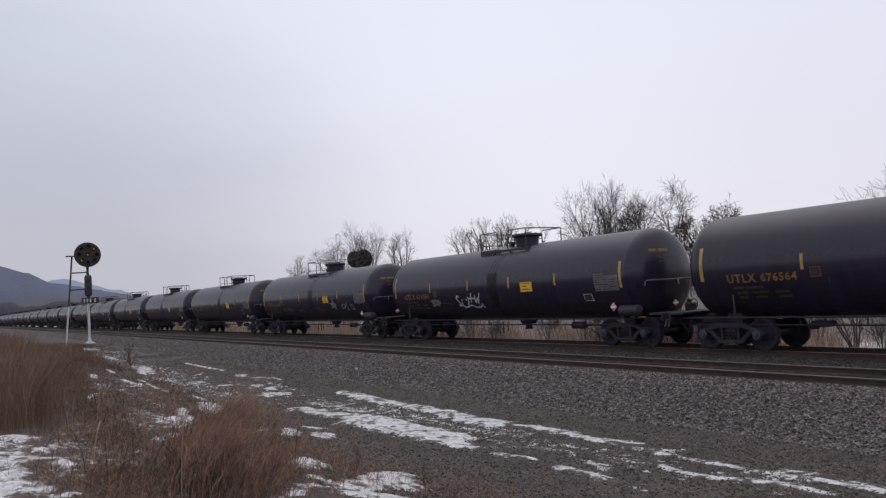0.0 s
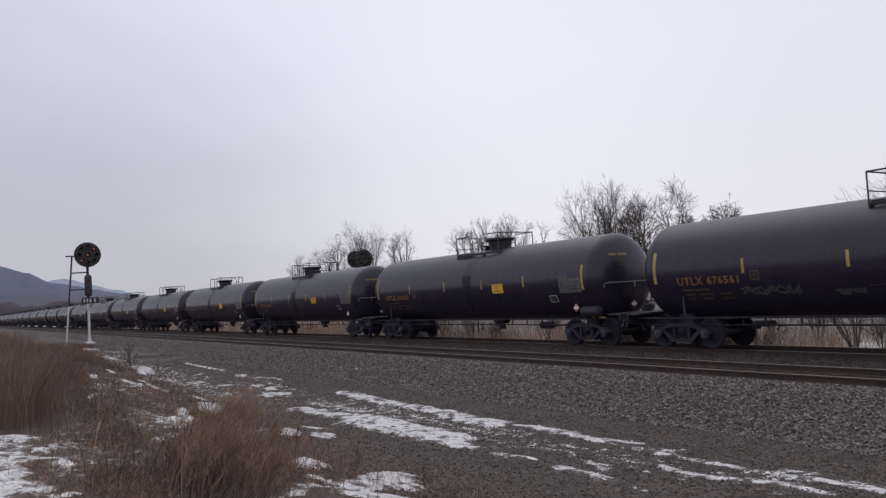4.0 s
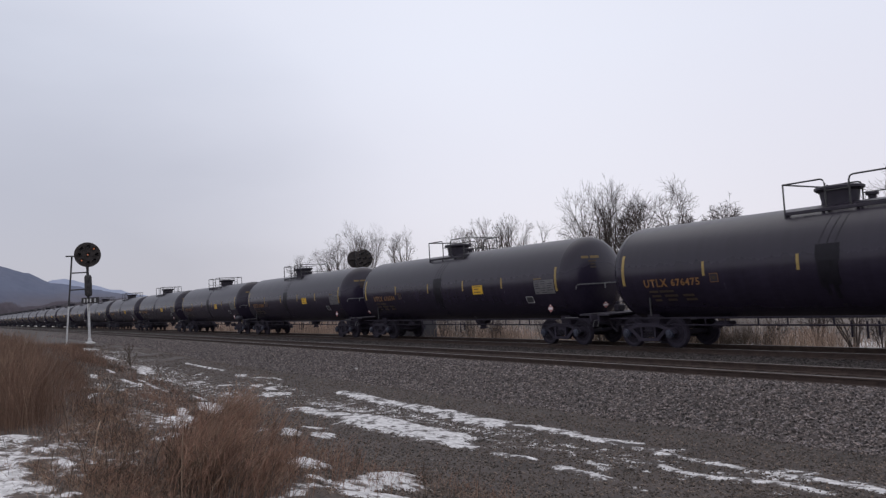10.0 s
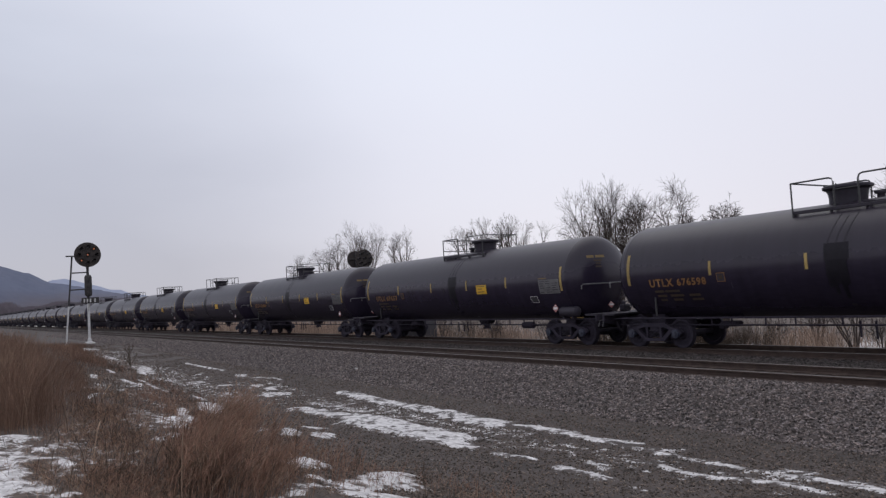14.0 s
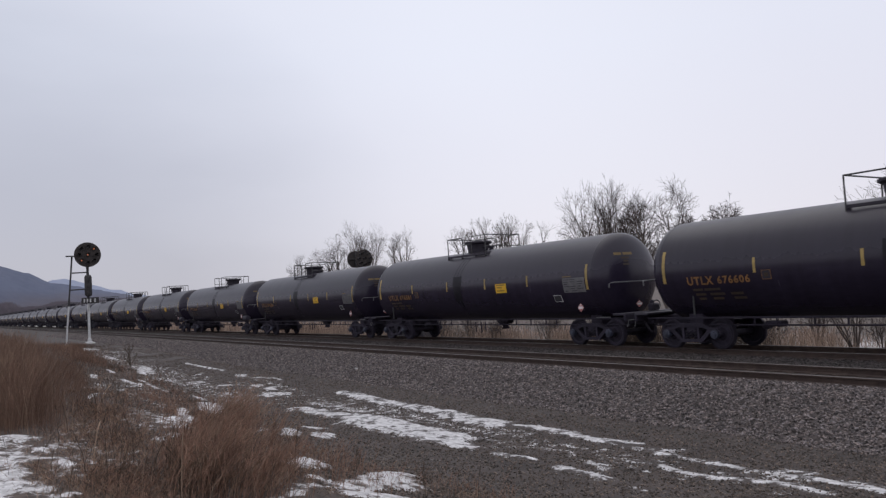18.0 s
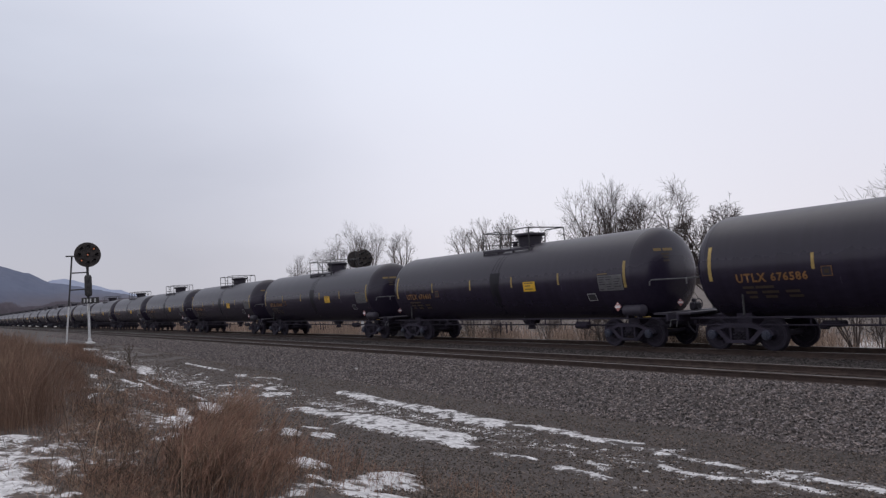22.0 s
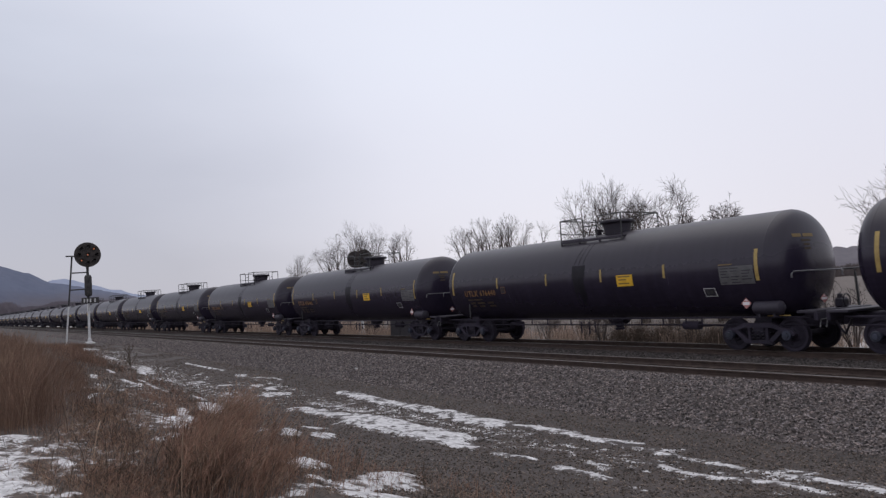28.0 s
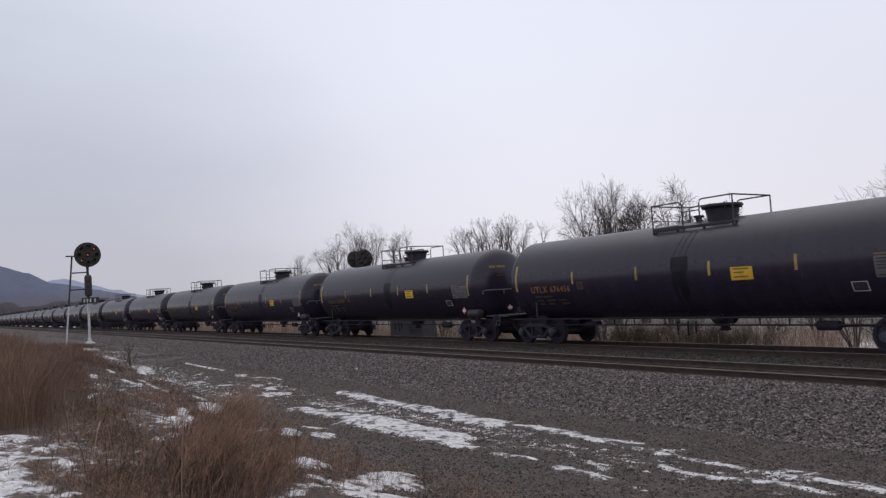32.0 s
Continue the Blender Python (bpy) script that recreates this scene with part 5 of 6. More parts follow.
# ---------------------------------------------------------------- trees
def tree_mesh(seed, height, spread, stems, kids, rise=0.10, tangle=0.0, twig=0.0055, girth=0.011):
    """Bare winter tree: tapering limbs set along their parents down to fine twigs. Returns two meshes: wood and twigs."""
    rng = random.Random(seed)
    thick, thin = [], []

    def grow(p, d, length, r, level):
        steps = max(5 - level, 3)
        bend = Vector((rng.gauss(0, 1), rng.gauss(0, 1), rng.gauss(0, 0.6))) * (0.12 + 0.01 * level)
        wild = 0.035 + 0.008 * level + tangle * (0.1 + 0.12 * level)
        pts, dirs = [p.copy()], [d]
        for i in range(steps):
            d = (d + bend / steps + Vector((rng.gauss(0, wild), rng.gauss(0, wild), rng.gauss(rise * 0.6, wild) - tangle * 0.07 * level))).normalized()
            p = p + d * length / steps
            pts.append(p.copy())
            dirs.append(d)
        tip = max(r * 0.30, twig * 0.6)
        (thick if r > 0.022 else thin).append((pts, r, tip))
        if level >= len(kids):
            return
        n = max(1, kids[level] + rng.randint(-1, 1))
        turn = rng.uniform(0, 6.3)
        for k in range(n):
            f = (0.30 if level == 0 else 0.18) + 0.80 * (k + rng.random()) / n
            f = min(f, 0.98)
            i = min(int(f * steps), steps - 1)
            w = f * steps - i
            q = pts[i].lerp(pts[i + 1], w)
            ax = dirs[i + 1]
            ang = turn + 2.4 * k + rng.uniform(-0.5, 0.5)
            tilt = rng.uniform(0.45, 0.95) * spread
            u = ax.orthogonal().normalized()
            u = u * math.cos(ang) + ax.cross(u) * math.sin(ang)
            nd = (ax * math.cos(tilt) + u * math.sin(tilt) + Vector((0, 0, rise))).normalized()
            here = r + (tip - r) * f
            grow(q, nd, length * rng.uniform(0.36, 0.64) * (1.18 - 0.5 * f), max(here * rng.uniform(0.42, 0.65), twig), level + 1)

    for k in range(stems):
        a = 2 * math.pi * k / stems + rng.uniform(-0.5, 0.5)
        lean = (0.05 if stems == 1 else rng.uniform(0.12, 0.42)) * spread
        d = Vector((math.cos(a) * lean, math.sin(a) * lean, 1)).normalized()
        off = 0.02 * height if stems > 1 else 0.0
        grow(Vector((off * math.cos(a), off * math.sin(a), -0.02 * height)), d, height * rng.uniform(0.75, 0.95), height * girth * (1.5 if stems == 1 else 1.0), 0)
    top = max(p.z for pts, _, _ in thick + thin for p in pts)
    k = height / top
    out = []
    for limbs, sides in ((thick, 6), (thin, 3)):
        s = Shape()
        for pts, r0, r1 in limbs:
            n = len(pts) - 1
            s.tube([p * k for p in pts], [r0 + (r1 - r0) * i / n for i in range(n + 1)], sides, False)
        out.append(s)
    return out


def forked_tree(seed, height, width, stems, kids, rise=0.05, crook=0.10, droop=0.0, twig=0.007, fork=0.62):
    """Bare tree whose limbs fork again and again at narrow angles into long fine twigs; width: half the crown's breadth."""

    def limbs_of(ease):
        rng = random.Random(seed)
        out = []

        def grow(p, d, length, r, level):
            steps = 5 if level == 0 else 4 if level == 1 else 3
            pts, dirs = [p.copy()], [d]
            for i in range(steps):
                sag = droop * max(level - 1, 0) * (i + 1) / steps
                bent = crook * (1.0 if level < 2 or droop else 0.6)
                d = (d + Vector((rng.gauss(0, bent), rng.gauss(0, bent), rng.gauss(rise - sag, bent * 0.7)))).normalized()
                p = p + d * length / steps
                pts.append(p.copy())
                dirs.append(d)
            tip = max(r * 0.45, twig * 0.55)
            out.append((pts, r, tip))
            if level >= len(kids):
                return
            n = max(2, kids[level] + rng.choice((-1, 0, 0, 1)))
            turn = rng.uniform(0, 6.3)
            for k in range(n):
                f = min((0.45 if level == 0 else 0.25) + 0.78 * (k + rng.random() * 0.9) / n, 1.0)
                i = min(int(f * steps), steps - 1)
                q = pts[i].lerp(pts[i + 1], f * steps - i)
                ax = dirs[i + 1]
                ang = turn + 2.4 * k + rng.uniform(-0.6, 0.6)
                tilt = rng.uniform(0.5, 1.1) * fork * (0.6 if f > 0.93 else 1.0) * (1.0 if level < 2 else 0.92)
                u = ax.orthogonal().normalized()
                u = u * math.cos(ang) + ax.cross(u) * math.sin(ang)
                nd = (ax * math.cos(tilt) + u * math.sin(tilt)).normalized()
                here = r + (tip - r) * f
                size = length * rng.uniform(0.56, 0.84) * (1.12 - 0.40 * f) * (ease ** 0.6 if level == 0 else 1.0)
                grow(q, nd, size, max(here * rng.uniform(0.54, 0.76), twig), level + 1)

        for k in range(stems):
            a = 2 * math.pi * (k + rng.uniform(-0.3, 0.3)) / stems
            lean = 0.06 if stems == 1 else ease * (0.10 + 0.70 * ((k * 0.618) % 1.0))
            d = Vector((math.cos(a) * lean, math.sin(a) * lean, 1)).normalized()
            off = 0.02 * height if stems > 1 else 0.0
            grow(Vector((off * math.cos(a), off * math.sin(a), -0.03 * height)), d, height * rng.uniform(0.48, 0.60) * (1 + 0.2 * lean), height * (0.017 if stems == 1 else 0.0125) * rng.uniform(0.7, 1.1), 0)
        return out

    # the stems stand closer or wider until the crown has its breadth
    ease = 1.0
    for _ in range(4):
        limbs = limbs_of(ease)
        allp = [p for pts, _, _ in limbs for p in pts]
        k = height / sorted(p.z for p in allp)[int(len(allp) * 0.994)]
        reach = k * sorted(abs(p.x) for p in allp)[int(len(allp) * 0.94)]
        if 0.93 < reach / width < 1.07:
            break
        ease = min(max(ease * width / reach, 0.15), 1.8)
    kx = k * min(max(width / reach, 0.8), 1.25)
    out = [Shape(), Shape()]
    for pts, r0, r1 in limbs:
        n = len(pts) - 1
        fat = r0 > 0.028
        out[0 if fat else 1].tube([Vector((p.x * kx, p.y * kx, p.z * k)) for p in pts], [r0 + (r1 - r0) * i / n for i in range(n + 1)], 6 if fat else 3, False)
    return out


def plant_tree(x, y, height, width, stems, kids, seed, label, rise=0.05, crook=0.10, droop=0.0, twig=0.007, fork=0.62):
    wood, twigs = forked_tree(seed, height, width, stems, kids, rise, crook, droop, twig, fork)
    t = tagged(new("bare_tree"), label, "tree", "bare trees beyond the tracks")
    t.location = (x, y, float(ground_z(np.array(float(x)), np.array(float(y)))))
    part("trunk", wood, M_BARK, t, angle=80)
    part("crown", twigs, M_TWIG, t, smooth=False)
    return t


plant_tree(-41.2, 42.0, 10.5, 3.0, 8, (5, 5, 4, 3), 131, "large bare tree with many spreading stems", 0.0, 0.08, twig=0.0085, fork=0.72)
plant_tree(-38.8, 43.0, 8.8, 1.5, 6, (6, 6, 5, 3), 112, "dense bare tree with crowded crooked limbs", 0.0, 0.14, twig=0.010, fork=0.80)
plant_tree(-35.0, 41.5, 9.9, 2.3, 4, (5, 5, 4, 4), 126, "bare tree with crooked forked limbs", 0.0, 0.14, twig=0.0085, fork=0.78)
plant_tree(-44.4, 43.5, 7.9, 2.0, 6, (5, 4, 3, 2), 114, "bare wide-branching tree beside a larger one", -0.01, 0.09, twig=0.0085, fork=0.75)
plant_tree(-33.0, 44.0, 7.6, 3.0, 12, (7, 6, 5, 3), 127, "bare bushy tree hung with drooping vines", -0.01, 0.17, 0.12, 0.012, 0.95)
plant_tree(-19.0, 41.0, 8.3, 3.0, 8, (5, 4, 3, 2), 116, "bare tree with long open limbs at the field's edge", 0.0, 0.13, twig=0.0085, fork=0.78)
plant_tree(-64.6, 50.0, 10.9, 2.8, 7, (5, 4, 4, 2), 117, "bare tree with a fan of upright thin limbs", 0.01, 0.07, twig=0.009, fork=0.66)
plant_tree(-62.6, 51.0, 10.5, 2.2, 6, (5, 4, 3, 2), 118, "bare tree with a fan of upright thin limbs", 0.01, 0.07, twig=0.009, fork=0.66)
plant_tree(-70.2, 50.0, 10.7, 3.0, 7, (5, 4, 4, 2), 119, "bare tree leaning over the field", 0.0, 0.08, twig=0.009, fork=0.72)
plant_tree(-115.5, 60.0, 15.3, 3.6, 8, (5, 4, 4, 2), 120, "far bare tree with a fan of thin limbs", 0.01, 0.06, twig=0.012, fork=0.66)
plant_tree(-126.8, 61.0, 14.3, 3.5, 8, (5, 4, 4, 2), 121, "far bare tree with a wide fan of thin limbs", 0.0, 0.06, twig=0.012, fork=0.70)
plant_tree(-103.4, 60.0, 13.2, 2.2, 5, (4, 4, 4, 2), 122, "far slender bare tree", 0.01, 0.06, twig=0.012, fork=0.66)
plant_tree(-143.7, 60.0, 12.3, 2.9, 6, (5, 4, 4, 2), 123, "far small bare tree", 0.0, 0.06, twig=0.012, fork=0.70)


def shrub(x, y, height, seed):
    wood, twigs = tree_mesh(seed, height, 1.1, 6, (5, 4, 3), 0.10, 0.3, 0.005, 0.016)
    t = tagged(new("bare_shrub"), "low bare shrub with thin stems among the reeds", "shrub", "bare shrubs beyond the tracks")
    t.location = (x, y, float(ground_z(np.array(float(x)), np.array(float(y)))))
    part("trunk", wood, M_BARK, t, angle=80)
    part("crown", twigs, M_TWIG, t, smooth=False)


for k in range(26):
    shrub(-4.0 - 1.9 * k + random.uniform(-0.9, 0.9), 25.6 + random.uniform(-0.3, 3.2), random.uniform(1.2, 2.8), 60 + k)


# ---------------------------------------------------------------- grass and reeds
def blades(name, mat, pos, height, width, bend, seed, label, cat, lean=(0.0, 0.0), heads=0.0):
    """Thin curved blades rooted at pos (n, 2), joined into one mesh; heads: share that carry a plume."""
    rng = np.random.default_rng(seed)
    n = len(pos)
    h = height * rng.uniform(0.55, 1.15, n)
    ang = rng.uniform(0, 2 * np.pi, n)
    b = bend * h * rng.uniform(0.2, 1.3, n)
    dx, dy = b * np.cos(ang) + lean[0] * h, b * np.sin(ang) + lean[1] * h
    z = ground_z(pos[:, 0], pos[:, 1]) - 0.03
    face = rng.uniform(0, np.pi, n)
    sx, sy = np.cos(face), np.sin(face)
    w = width * rng.uniform(0.6, 1.3, n)
    rings = []
    plume = (rng.random(n) < heads)
    for f, wf, pf in ((0.0, 1.0, 1.0), (0.4, 0.9, 0.9), (0.75, 0.65, 0.8), (0.88, 0.4, 1.7), (1.0, 0.06, 0.3)):
        ww = w * np.where(plume, pf, wf)
        cx, cy, cz = pos[:, 0] + dx * f * f, pos[:, 1] + dy * f * f, z + h * (f - 0.12 * f * f * bend)
        rings += [np.stack([cx - sx * ww / 2, cy - sy * ww / 2, cz], -1), np.stack([cx + sx * ww / 2, cy + sy * ww / 2, cz], -1)]
    v = np.stack(rings, 1).reshape(-1, 3)
    o = 10 * np.arange(n)[:, None]
    f = np.concatenate([o + np.array([[2 * k, 2 * k + 1, 2 * k + 3, 2 * k + 2]]) for k in range(4)])
    return tagged(new(name, quick_mesh(name, v, f, mat, True)), label, cat, kind="stuff")


def tufts(seed, n, spots, open_snow=0.85):
    """Roots gathered in tufts; spots: (x, y, half length, half width, share)."""
    rng = np.random.default_rng(seed)
    share = np.array([s[4] for s in spots], float)
    pick = rng.choice(len(spots), n, p=share / share.sum())
    c = np.array([s[:4] for s in spots])[pick]
    cell = rng.normal(size=(n, 2)) * 0.55
    p = np.stack([c[:, 0] + c[:, 2] * cell[:, 0], c[:, 1] + c[:, 3] * cell[:, 1]], -1)
    lump = np.round(p / 0.22) * 0.22
    p = lump + (p - lump) * 0.75 + rng.normal(size=(n, 2)) * 0.03
    # few stems stand where the snow lies open
    return p[rng.random(n) > open_snow * smooth_step(0.28, 0.45, snow_at(p[:, 0], p[:, 1]))]


TALL = [(-15.0, 0.85, 2.0, 0.55, 3), (-18.5, 1.2, 3.0, 0.60, 5), (-24.0, 1.6, 4.0, 0.75, 4), (-33.0, 2.2, 6.0, 0.9, 3)]
CLUMP = [(-10.0, 3.0, 0.45, 0.28, 5), (-9.1, 2.5, 0.55, 0.32, 5), (-8.3, 2.15, 0.55, 0.30, 4), (-7.6, 2.1, 0.45, 0.28, 2.5), (-10.5, 3.25, 0.40, 0.18, 2), (-11.5, 2.4, 0.6, 0.3, 0.35), (-7.7, 2.65, 0.45, 0.25, 1.8), (-7.0, 2.45, 0.40, 0.30, 1.5), (-8.6, 3.1, 0.4, 0.25, 1.2)]
SPARSE = [(-8.6, 4.2, 0.9, 0.5, 3), (-7.6, 3.6, 0.6, 0.4, 2), (-7.4, 5.2, 0.9, 0.5, 1), (-10.6, 4.4, 0.8, 0.4, 1), (-14.8, 3.2, 1.2, 0.5, 0.7), (-17.5, 4.0, 1.5, 0.5, 0.4)]
LOW = [(-11.5, 1.9, 2.2, 0.7, 5), (-15.0, 2.4, 2.2, 0.6, 4), (-8.3, 1.5, 1.2, 0.40, 5), (-20.0, 3.2, 3.0, 0.6, 2), (-28.0, 4.2, 5.0, 0.8, 1.2), (-8.4, 3.2, 1.4, 0.4, 1.4), (-10.0, 4.4, 2.0, 0.6, 0.7), (-7.6, 5.0, 1.6, 0.5, 0.8), (-9.6, 0.8, 1.8, 0.4, 2.2)]
blades("tall_grass", M_GRASS_TALL, tufts(31, 15000, TALL), 0.90, 0.0038, 0.32, 31, "tall reddish-brown dry grass on the bank", "dry grass", (0.12, 0.06), 0.5)
blades("tall_grass", M_GRASS_PALE, tufts(32, 2500, TALL), 1.05, 0.004, 0.28, 32, "straw-coloured stems among the tall dry grass", "dry grass", (0.12, 0.06), 0.5)
def brush(name, mat, pos, height, seed, label, cat, lean, hairs=9, stem=1.0, loose=0.42):
    """Bushy dry grass: bent stems, each with a spray of fine branchlets towards its tip."""
    rng = np.random.default_rng(seed)
    n = len(pos)
    gust = waves(pos[:, 0], pos[:, 1], 2.4)
    h = height * rng.uniform(0.3, 1.15, n) * (0.72 + 0.45 * waves(pos[:, 1], pos[:, 0], 4.0))
    h = np.maximum(h, 0.12 * height)
    ang = rng.uniform(0, 2 * np.pi, n)
    amp = h * rng.uniform(0.03, loose, n)
    dx = amp * np.cos(ang) + (lean[0] + 0.12 * gust) * h
    dy = amp * np.sin(ang) + (lean[1] - 0.1 * gust) * h
    z = ground_z(pos[:, 0], pos[:, 1]) - 0.03

    def at(f):
        return np.stack([pos[:, 0] + dx * f * f, pos[:, 1] + dy * f * f, z + h * (f - 0.15 * f * f)], -1)

    vs, fs, o = [], [], 0
    side = np.stack([np.cos(ang * 3), np.sin(ang * 3), np.zeros(n)], -1)
    levels = (0.0, 0.35, 0.7, 1.0)
    ring = np.stack([at(f) + s * side * w * stem for f, w in zip(levels, (0.0018, 0.0015, 0.0011, 0.0004)) for s in (-1, 1)], 1)
    vs.append(ring.reshape(-1, 3))
    base = 8 * np.arange(n)[:, None]
    fs += [base + np.array([[2 * k, 2 * k + 1, 2 * k + 3, 2 * k + 2]]) for k in range(3)]
    o = 8 * n
    for k in range(hairs):
        f = rng.uniform(0.45, 1.0, n)[:, None]
        root = np.stack([pos[:, 0], pos[:, 1], z], -1) + np.concatenate([np.stack([dx, dy], -1) * f * f, (h[:, None] * (f - 0.15 * f * f))], 1)
        d = rng.normal(size=(n, 3)) * 0.42 + np.stack([dx / h, dy / h, np.full(n, 1.0)], -1)
        d *= (h * rng.uniform(0.07, 0.24, n) / np.linalg.norm(d, axis=1))[:, None]
        w = np.cross(d, rng.normal(size=(n, 3)))
        w *= (0.0011 * (1 + 0.5 * (stem - 1)) / (np.linalg.norm(w, axis=1) + 1e-6))[:, None]
        quad = np.stack([root - w, root + w, root + d * 0.6 + w * 1.6, root + d], 1)
        vs.append(quad.reshape(-1, 3))
        fs.append(o + 4 * np.arange(n)[:, None] + np.array([[0, 1, 2, 3]]))
        o += 4 * n
    me = quick_mesh(name, np.concatenate(vs), np.concatenate(fs), mat, True)
    return tagged(new(name, me), label, cat, kind="stuff")


brush("dry_grass", M_GRASS, tufts(33, 1900, CLUMP), 0.82, 33, "reddish-brown bushy dry grass in clumps", "dry grass", (0.22, 0.34), 12, 1.7, 0.62)
brush("dry_grass", M_GRASS_PALE, tufts(34, 650, CLUMP), 0.88, 34, "pale stems among the bushy dry grass", "dry grass", (0.24, 0.36), 7, 1.9, 0.5)
brush("dry_grass", M_WEED, tufts(54, 900, CLUMP), 0.62, 54, "dark dead stems inside the bushy dry grass", "dead weeds", (0.18, 0.22), 9, 1.8, 0.7)
blades("dead_stalks", M_GRASS_PALE, tufts(55, 70, LOW[:3] + CLUMP), 0.75, 0.009, 0.5, 55, "single pale leaning stalks on the bank", "dry grass", (0.25, 0.2), 0.2)
brush("dry_grass", M_GRASS, tufts(46, 600, SPARSE, 0.4), 0.48, 46, "sparse reddish dry stalks in the thin snow", "dry grass", (0.10, 0.12), 9)
brush("dry_grass", M_WEED, tufts(40, 2100, LOW[:5]), 0.26, 40, "dark tangled dead weeds in the hollow", "dead weeds", (0.3, 0.25), 8, 1.6, 1.7)
brush("dry_grass", M_GRASS, tufts(38, 1300, LOW[:5]), 0.30, 38, "thin reddish dry grass over the bank", "dry grass", (0.25, 0.2), 8, 1.4, 1.5)
brush("dry_grass", M_GRASS_TALL, tufts(48, 1500, [(-24.0, 3.0, 2.2, 0.35, 3), (-30.0, 3.7, 3.0, 0.45, 3), (-20.5, 2.7, 1.8, 0.35, 2), (-17.0, 2.3, 1.3, 0.3, 1.5)]), 0.55, 48, "knee-high reddish grass at the foot of the bank", "dry grass", (0.14, 0.1), 10)
brush("tall_grass", M_GRASS_TALL, tufts(39, 6500, TALL), 1.05, 39, "feathery reddish-brown grass on the bank", "dry grass", (0.10, 0.06), 10)
blades("low_weeds", M_WEED, tufts(35, 11000, LOW), 0.13, 0.004, 1.3, 35, "low matted dead weeds on the bank", "dead weeds")
blades("low_weeds", M_GRASS_PALE, tufts(56, 9000, LOW), 0.12, 0.005, 1.4, 56, "matted pale dry grass on the bank", "dry grass")
blades("low_weeds", M_GRASS, tufts(36, 5500, LOW), 0.20, 0.0035, 1.1, 36, "short reddish dry grass on the bank", "dry grass")
blades("low_weeds", M_WEED, tufts(44, 5000, [(-19.5, 5.2, 2.5, 0.8, 3), (-25.0, 6.2, 4.0, 1.0, 3), (-33.0, 6.8, 6.0, 1.2, 2), (-16.0, 4.2, 1.5, 0.5, 1.5)]), 0.16, 0.006, 0.9, 44, "sparse dark weeds at the road's edge", "dead weeds")
blades("low_weeds", M_GRASS, tufts(45, 2600, [(-19.5, 4.6, 2.5, 0.7, 3), (-25.0, 5.6, 4.0, 1.0, 3), (-33.0, 6.3, 6.0, 1.2, 2), (-15.5, 3.9, 1.2, 0.4, 1)]), 0.26, 0.006, 0.6, 45, "sparse reddish grass at the road's edge", "dry grass")
blades("low_weeds", M_GRASS_TALL, tufts(50, 5000, [(-45.0, 5.8, 6.0, 1.1, 3), (-37.0, 5.2, 4.0, 0.8, 2), (-54.0, 7.0, 6.0, 1.0, 2)]), 0.34, 0.011, 0.7, 50, "short reddish grass below the signal", "dry grass")
blades("low_weeds", M_WEED, tufts(51, 4000, [(-45.0, 6.6, 7.0, 1.2, 3), (-37.0, 6.0, 5.0, 1.0, 2), (-56.0, 7.6, 6.0, 0.9, 2)]), 0.2, 0.012, 0.9, 51, "sparse dark weeds below the signal", "dead weeds")
blades("leaf_litter", M_GRASS_PALE, tufts(52, 8500, LOW[:5] + LOW[8:], 0.15), 0.055, 0.016, 1.6, 52, "curled dry leaves lying on the bank", "leaf litter")
blades("leaf_litter", M_WEED, tufts(53, 5500, LOW[:5] + LOW[8:], 0.15), 0.05, 0.018, 1.6, 53, "dark fallen leaves lying on the bank", "leaf litter")
blades("dead_stalks", M_WEED, tufts(37, 260, LOW + CLUMP), 0.62, 0.006, 0.35, 37, "single dark dead stalks on the bank", "dead weeds", (0.1, 0.0), 0.6)


def reed_roots(seed, n, x0, x1, y0, y1, thin=-0.3):
    rng = np.random.default_rng(seed)
    x = rng.uniform(x0, x1, n)
    y = y0 + (y1 - y0) * rng.random(n)
    keep = waves(x, y, 0.8) + 0.7 * waves(y, x, 2.1) + rng.normal(size=n) * 0.3 > thin
    return np.stack([x, y], -1)[keep]


def weed(x, y, height, seed, twig=0.0017):
    wood, twigs = tree_mesh(seed, height, 0.8, 1, (8, 5), 0.16, 0.1, twig, 0.006)
    t = tagged(new("dead_weed"), "tall dead twiggy weed beside the gravel road", "weed", "dead weeds on the bank")
    t.location = (x, y, float(ground_z(np.array(float(x)), np.array(float(y)))))
    wood.add(twigs.v, twigs.f)
    part("stem", wood, M_WEED, t, smooth=False)


for x, y, hgt in ((-29.4, 5.73, 1.25), (-29.0, 6.6, 0.7), (-22.0, 4.4, 0.6), (-17.0, 3.0, 0.6), (-12.8, 2.4, 0.5), (-10.6, 4.3, 0.4), (-8.0, 3.9, 0.45), (-7.3, 4.4, 0.4)):
    weed(x, y, hgt, 80 + int(-x), 0.010 if hgt > 1 else 0.0022)


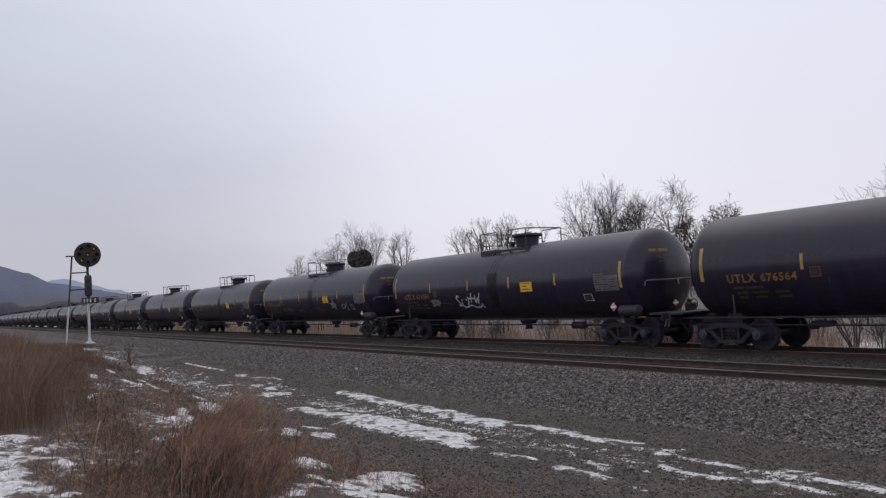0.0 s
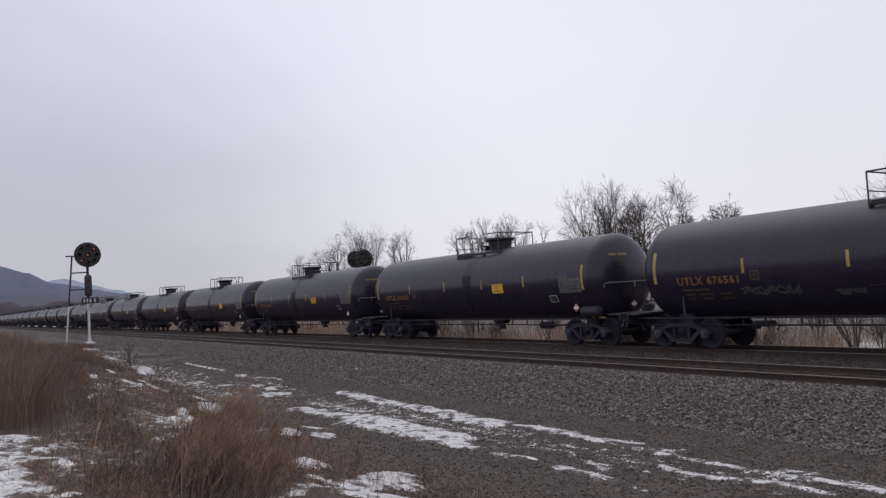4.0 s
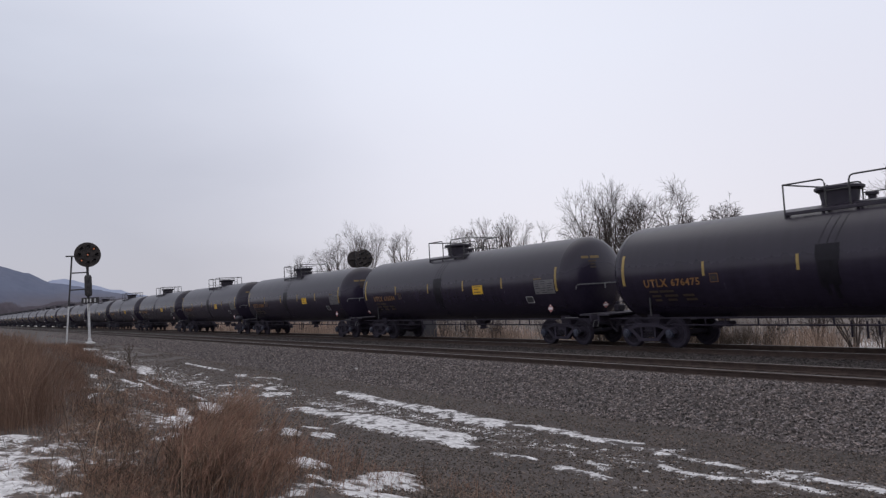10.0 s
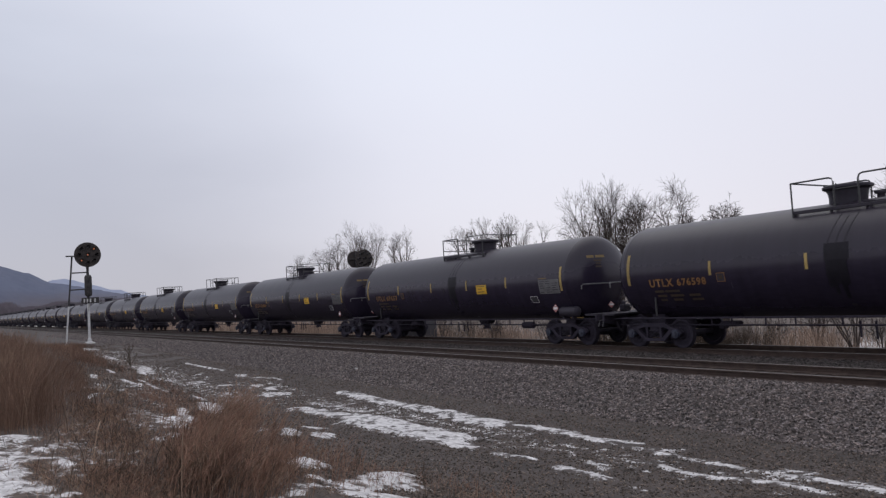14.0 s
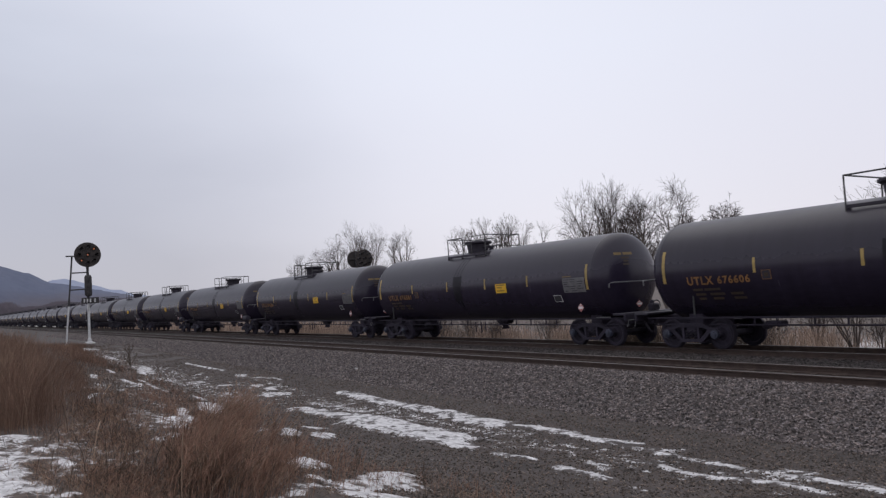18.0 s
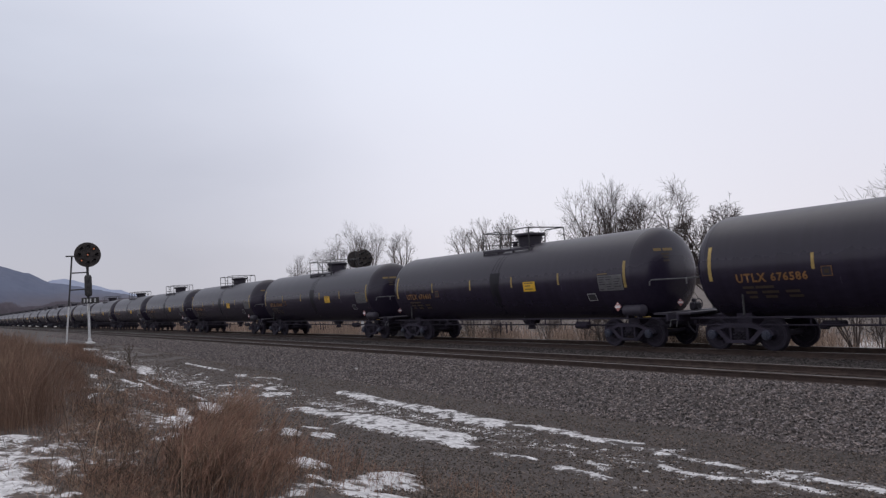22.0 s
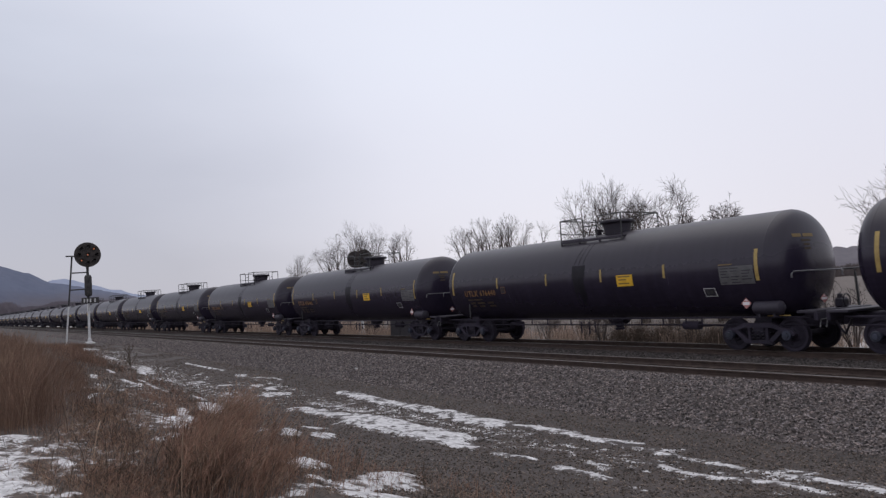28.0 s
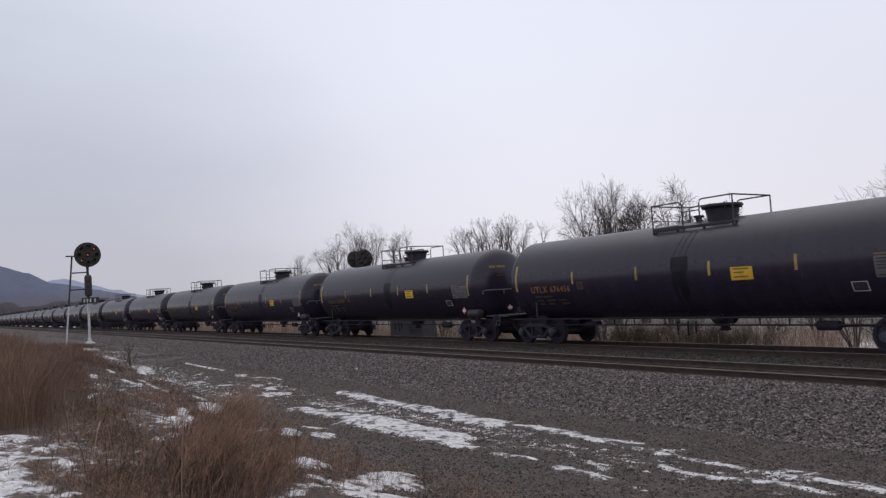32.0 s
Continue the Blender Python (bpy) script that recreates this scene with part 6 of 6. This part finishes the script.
blades("short_grass", M_REED, reed_roots(47, 16000, -75, 3, 25.0, 31.0, -0.6), 0.42, 0.018, 0.6, 47, "short tan grass beyond the tracks", "dry grass")
blades("reeds", M_REED, reed_roots(41, 24000, -75, 3, 25.2, 30.0, 0.15), 0.85, 0.016, 0.40, 41, "tan dry reeds beyond the tracks", "reeds", (0, 0), 0.5)
blades("reeds", M_REED, reed_roots(42, 14000, -190, -60, 25.2, 34.0), 1.0, 0.05, 0.25, 42, "tan dry reeds beyond the tracks", "reeds", (0, 0), 0.5)
brush("dead_brush", M_WEED, tufts(49, 9000, [(-19.5, 25.9, 2.6, 0.6, 4), (-24.0, 26.0, 2.8, 0.7, 4), (-38.0, 26.5, 4.0, 0.8, 1)]), 1.25, 49, "dark brown tangled dead brush beyond the tracks", "brush", (0.05, 0.0), 9)
blades("reeds", M_WEED, reed_roots(43, 3000, -75, 3, 25.5, 36.0), 1.5, 0.014, 0.3, 43, "dark dead stalks among the reeds", "dead weeds")


# ---------------------------------------------------------------- what moves
def motions():
    axles = {}
    # the wheels roll without slipping; rows lie less than a quarter turn apart
    times = [0.0]
    fine = np.arange(0, 32.0001, 1 / 30)
    run = np.interp(fine, np.arange(33), TRAIN)
    last = run[0]
    for t, s in zip(fine, run):
        if (s - last) / 0.457 > radians(50) and t < 31.95:
            times.append(float(t))
            last = s
    times.append(32.0)
    rows = {}
    for x in (-0.89, 0.89):
        rows[x] = [(t, pose(x, 0, 0.457, 0, math.degrees((float(np.interp(t, np.arange(33), TRAIN)) - TRAIN[0]) / 0.457) % 360)) for t in times]
    for c, car in cars:
        walk(car, [(float(t), pose(s - c * PITCH - PANEL_AT + SLACK.get(c, 0.0), TRAIN_Y, 0)) for t, s in enumerate(TRAIN)])
        for o in car.children_recursive:
            if o.name.startswith("wheelset"):
                x = 0.89 if o.location.x > 0 else -0.89
                if x not in axles:
                    walk(o, rows[x])
                    axles[x] = o.animation_data
                else:
                    # alike axles turn alike: they share one set of keys
                    o.rotation_mode = "QUATERNION"
                    o.animation_data_create().action = axles[x].action
                    o.animation_data.action_slot = axles[x].action_slot


motions()
